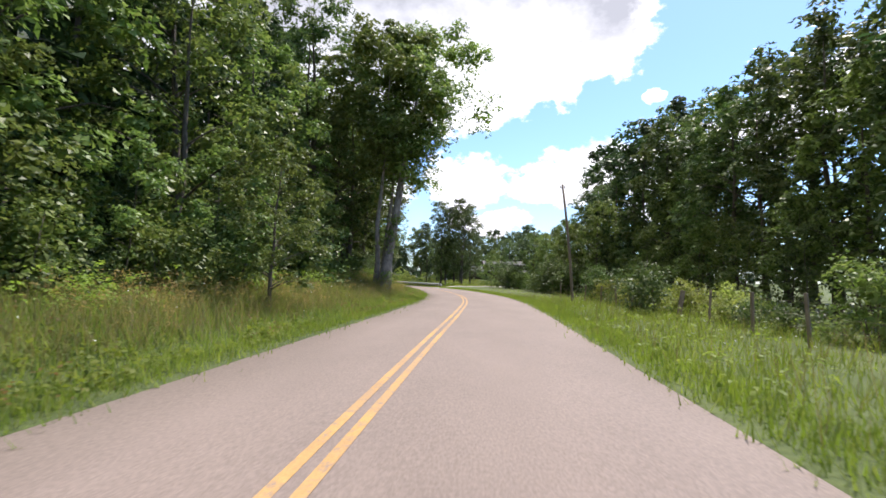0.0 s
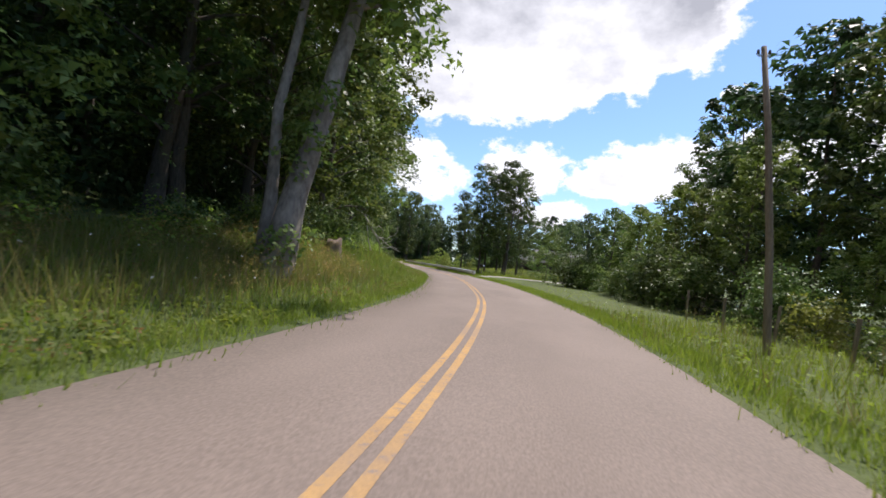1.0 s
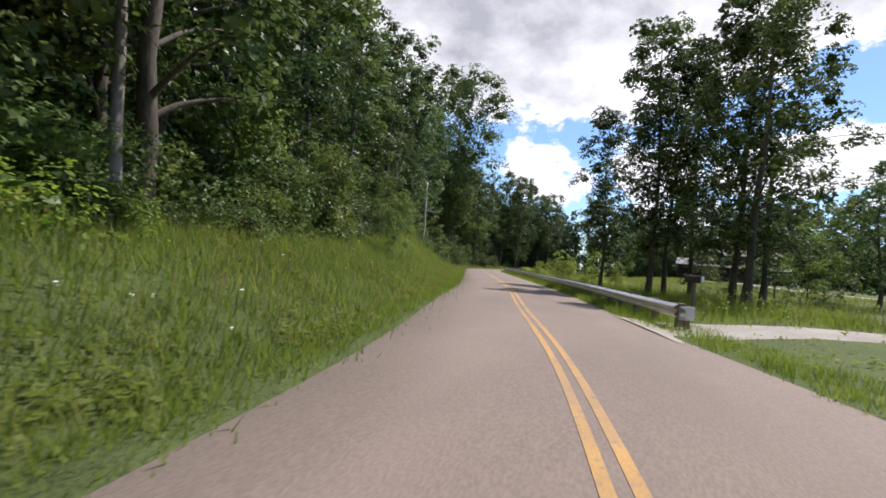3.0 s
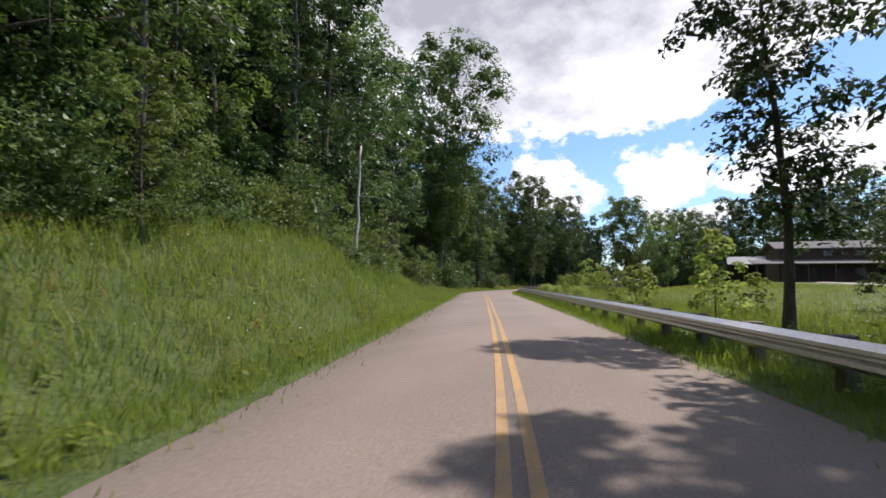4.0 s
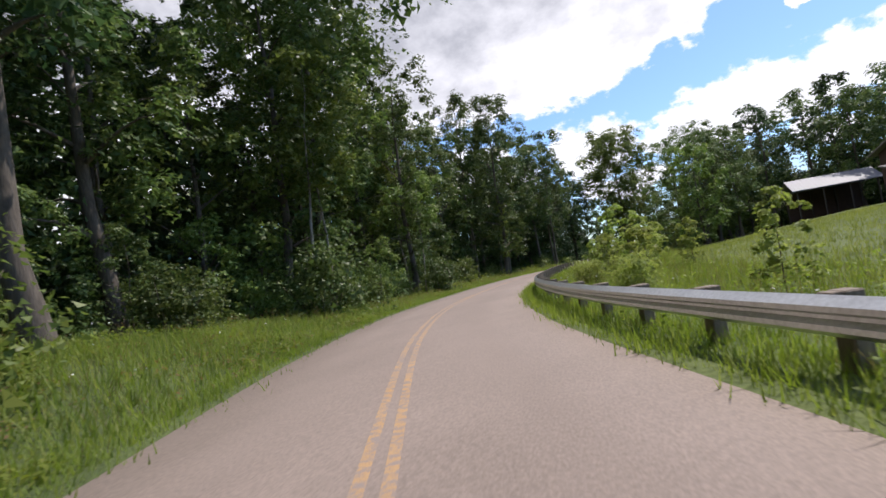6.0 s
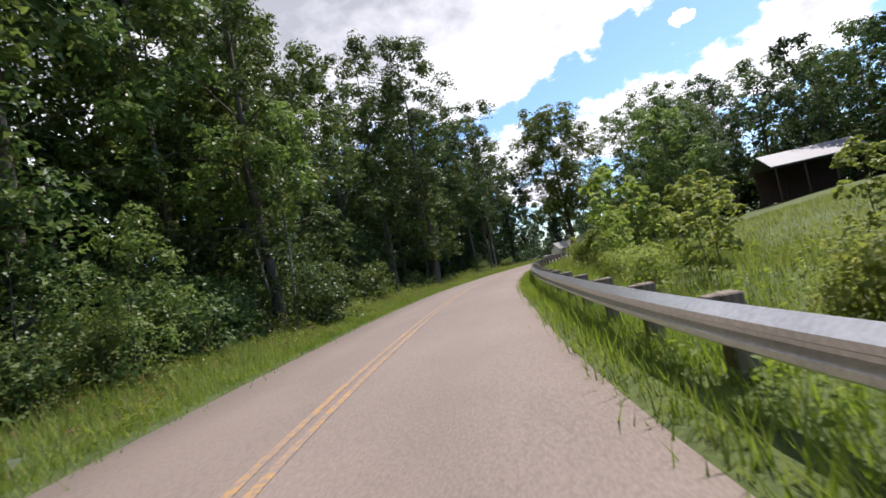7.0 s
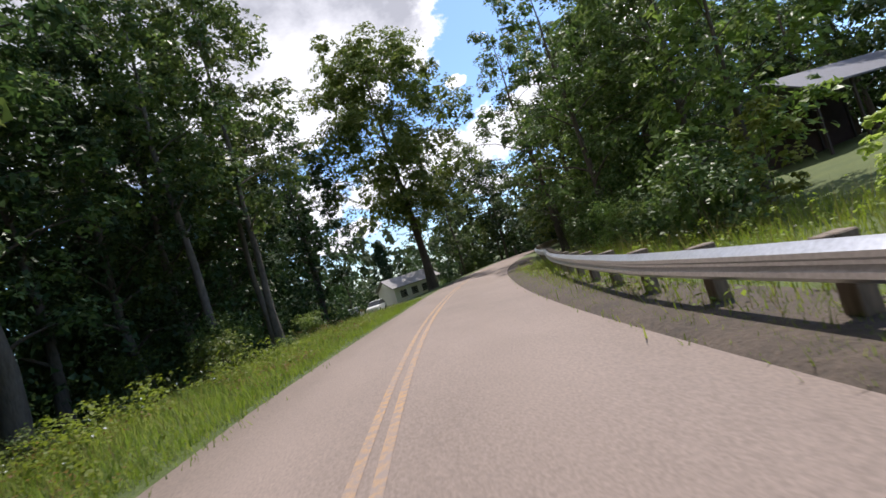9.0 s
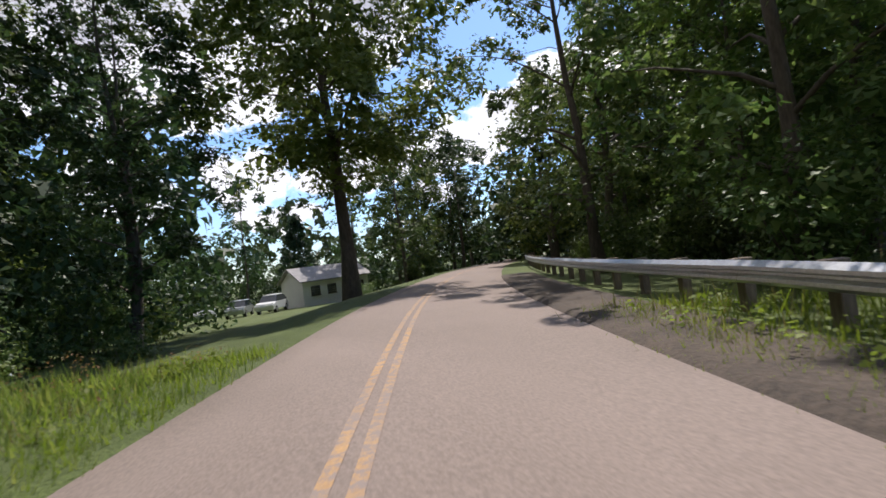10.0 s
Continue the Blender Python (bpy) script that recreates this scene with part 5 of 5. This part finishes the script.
def window(parent, x, y, z, w, h, out=-1, frame_mat=None):
    """A window set in a wall that faces along y: a frame, a sill and two panes."""
    bm = bmesh.new()
    t = 0.07
    for dx, dz, lx, lz in ((0, h / 2, w + t, t), (0, -h / 2, w + t, t), (-w / 2, 0, t, h), (w / 2, 0, t, h), (0, 0, 0.05, h)):
        box(bm, x + dx, y + out * 0.03, z + dz, lx, 0.1, lz, 0.004)
    fr = part("window", bm, frame_mat or SIDING, parent, "framed window with dark panes")
    for dx in (-w / 4, w / 4):
        bm = bmesh.new()
        box(bm, x + dx, y + out * 0.012, z, w / 2 - 0.06, 0.02, h - 0.06)
        part("pane", bm, GLASS, fr)
    bm = bmesh.new()
    box(bm, x, y + out * 0.08, z - h / 2 - 0.05, w + 0.2, 0.16, 0.05, 0.005)
    part("sill", bm, frame_mat or SIDING, fr)


def gable_walls(parent, lx, ly, h, ridge, mat, x=0.0, y=0.0, base=-0.6):
    for side in (-1, 1):
        bm = bmesh.new()
        box(bm, x, y + side * (ly / 2 - 0.1), (h + base) / 2, lx, 0.2, h - base)
        part("wall", bm, mat, parent)
        bm = bmesh.new()
        xo, xi = x + side * lx / 2, x + side * (lx / 2 - 0.2)
        prof = [(-ly / 2 + 0.2, base), (ly / 2 - 0.2, base), (ly / 2 - 0.2, h), (0, ridge - 0.05), (-ly / 2 + 0.2, h)]
        a = [bm.verts.new((xo, y + p, q)) for p, q in prof]
        b = [bm.verts.new((xi, y + p, q)) for p, q in prof]
        bm.faces.new(a)
        bm.faces.new(b[::-1])
        for i in range(5):
            bm.faces.new((a[i], b[i], b[(i + 1) % 5], a[(i + 1) % 5]))
        bmesh.ops.recalc_face_normals(bm, faces=bm.faces[:])
        part("wall", bm, mat, parent)


def build_brown_house():
    h = tagged(new("house"), "dark brown brick house with a grey porch roof on a meadow", "house")
    gable_walls(h, 14.0, 8.0, 5.5, 6.7, BRICK)
    slab_roof(h, 14.0, 8.0, 5.5, 6.7, 0.7, SHINGLE)
    bm = bmesh.new()
    box(bm, -1.5, -5.6, 3.15, 20.0, 3.6, 0.16, 0.02, pose(0, 0, 0, 12))
    part("porch_roof", bm, SHINGLE, h)
    for x in (-11.0, -7.4, -3.7, 0, 3.7, 7.6):
        bm = bmesh.new()
        box(bm, x, -7.0, 1.05, 0.16, 0.16, 3.5, 0.01)
        part("porch_post", bm, TRIM_DARK, h)
    for x in (-5, -1.6, 4.4):
        window(h, x, -4.0, 1.5, 1.5, 1.2, frame_mat=TRIM_DARK)
    for x in (-4.5, 0, 4.5):
        window(h, x, -4.0, 4.6, 1.3, 1.0, frame_mat=TRIM_DARK)
    bm = bmesh.new()
    box(bm, 1.6, -4.03, 1.05, 0.95, 0.08, 2.1, 0.01)
    part("door", bm, TRIM_DARK, h)
    bm = bmesh.new()
    box(bm, 4.5, 1.0, 6.6, 0.8, 0.8, 1.6, 0.02)
    part("chimney", bm, BRICK, h)
    h.matrix_basis = at_xy(11.0, 192.2, 6) @ pose(0, 0, 0.1)


build_brown_house()


def build_pavilion():
    p = tagged(new("open_shed"), "long open shed with grey metal roof on dark posts", "shed")
    slab_roof(p, 9.6, 6.3, 3.85, 5.35, 0.4, METAL_ROOF, thick=0.12)
    for x in np.linspace(-4.6, 4.6, 4):
        for y in (-3.0, 3.0):
            bm = bmesh.new()
            box(bm, x, y, 1.6, 0.16, 0.16, 4.4, 0.01)
            part("post", bm, TRIM_DARK, p)
    bm = bmesh.new()
    box(bm, 0.0, 3.12, 1.7, 9.4, 0.12, 4.2)
    part("back_wall", bm, BRICK, p)
    p.matrix_basis = at_xy(3.7, 211.3, -2) @ pose(0, 0, 0.1)


build_pavilion()


def build_white_house():
    h = tagged(new("house"), "small white clapboard house with pale grey roof", "house")
    gable_walls(h, 7.5, 5.5, 2.7, 4.0, SIDING)
    slab_roof(h, 7.5, 5.5, 2.7, 4.0, 0.35, PALE_ROOF, thick=0.12)
    for x in (-2.4, -0.6, 1.2):
        window(h, x, -2.75, 1.6, 0.9, 0.9, frame_mat=TRIM_DARK)
    bm = bmesh.new()
    box(bm, 2.7, -2.79, 1.0, 0.9, 0.08, 2.05, 0.01)
    part("door", bm, TRIM_DARK, h)
    for k in range(11):
        bm = bmesh.new()
        box(bm, 0, -2.77, 0.1 + 0.24 * k, 7.45, 0.05, 0.03)
        part("clapboard", bm, SIDING, h)
    h.matrix_basis = at_xy(-22.0, 258.3, 20)


build_white_house()


# ---- parked cars ----
def build_car(paint, label, tall=1.0):
    car = tagged(new("car"), label, "car", "cars parked by the house")
    w = 1.78
    bm = bmesh.new()
    prof = [(-2.2, 0.35), (-2.25, 0.75), (-2.1, 0.95), (-1.0, 1.02 * tall), (1.3, 1.02 * tall), (2.05, 0.95), (2.2, 0.6), (2.15, 0.32)]
    a = [bm.verts.new((x, -w / 2, z)) for x, z in prof]
    b = [bm.verts.new((x, w / 2, z)) for x, z in prof]
    bm.faces.new(a[::-1])
    bm.faces.new(b)
    for i in range(len(prof)):
        bm.faces.new((a[i], a[(i + 1) % len(prof)], b[(i + 1) % len(prof)], b[i]))
    bmesh.ops.recalc_face_normals(bm, faces=bm.faces[:])
    bmesh.ops.bevel(bm, geom=bm.edges[:], offset=0.06, segments=2, affect="EDGES")
    part("body", bm, paint, car)
    bm = bmesh.new()
    cab = [(-1.2, 1.0 * tall), (-0.45, 1.52 * tall), (1.35, 1.52 * tall), (1.95, 1.0 * tall)]
    for q, m, nm in ((0.0, GLASS, "windows"), (1.0, paint, "roof_panel")):
        if q:
            bm = bmesh.new()
            box(bm, 0.45, 0, 1.54 * tall, 1.85, w * 0.8, 0.06, 0.02)
        else:
            a = [bm.verts.new((x, -w / 2 * (0.95 if i in (0, 3) else 0.8), z)) for i, (x, z) in enumerate(cab)]
            b = [bm.verts.new((x, w / 2 * (0.95 if i in (0, 3) else 0.8), z)) for i, (x, z) in enumerate(cab)]
            bm.faces.new(a[::-1])
            bm.faces.new(b)
            for i in range(4):
                bm.faces.new((a[i], a[(i + 1) % 4], b[(i + 1) % 4], b[i]))
            bmesh.ops.recalc_face_normals(bm, faces=bm.faces[:])
        part(nm, bm, m, car)
    for x in (-1.4, 1.4):
        for y in (-0.8, 0.8):
            bm = bmesh.new()
            bmesh.ops.create_cone(bm, cap_ends=True, segments=20, radius1=0.34, radius2=0.34, depth=0.22, matrix=pose(x, y, 0.34, 90))
            tyre = part("tyre", bm, RUBBER, car)
            bm = bmesh.new()
            bmesh.ops.create_cone(bm, cap_ends=True, segments=14, radius1=0.2, radius2=0.2, depth=0.25, matrix=pose(x, y, 0.34, 90))
            part("rim", bm, STEEL, tyre)
    for y in (-0.6, 0.6):
        bm = bmesh.new()
        box(bm, -2.23, y, 0.74, 0.06, 0.36, 0.16, 0.02)
        part("headlight", bm, PAINT_WHITE, car)
    return car


for paint, label, x, y, turn, tall in ((PAINT_WHITE, "white car parked on grass before a house", -27.6, 253.6, 70, 1.08), (PAINT_SILVER, "silver car parked on grass among others", -30.6, 254.6, 80, 1.0), (PAINT_SILVER, "silver van parked at the end of the row", -33.6, 254.4, 95, 1.15)):
    build_car(paint, label, tall).matrix_basis = at_xy(x, y, turn)


# ---- wild flowers ----
def build_flowers():
    rng = np.random.default_rng(81)
    n = 700
    s, o = rng.uniform(-2, 214, n), np.where(rng.random(n) < 0.7, rng.uniform(-8.5, -3.6, n), rng.uniform(4.4, 9, n))
    x, y = on_road(s, o)
    z = rise(s, o) + rng.uniform(0.3, 0.75, n)
    c = np.stack([x, y, z], 1)
    v, f = leaves(rng, c, [0.025] * n, 3, 0.036, 0.8)
    tagged(plant_mesh("wild_flowers", v, f, PETAL, None), "small white wild flowers scattered in the grass", "flowers", kind="stuff")


build_flowers()
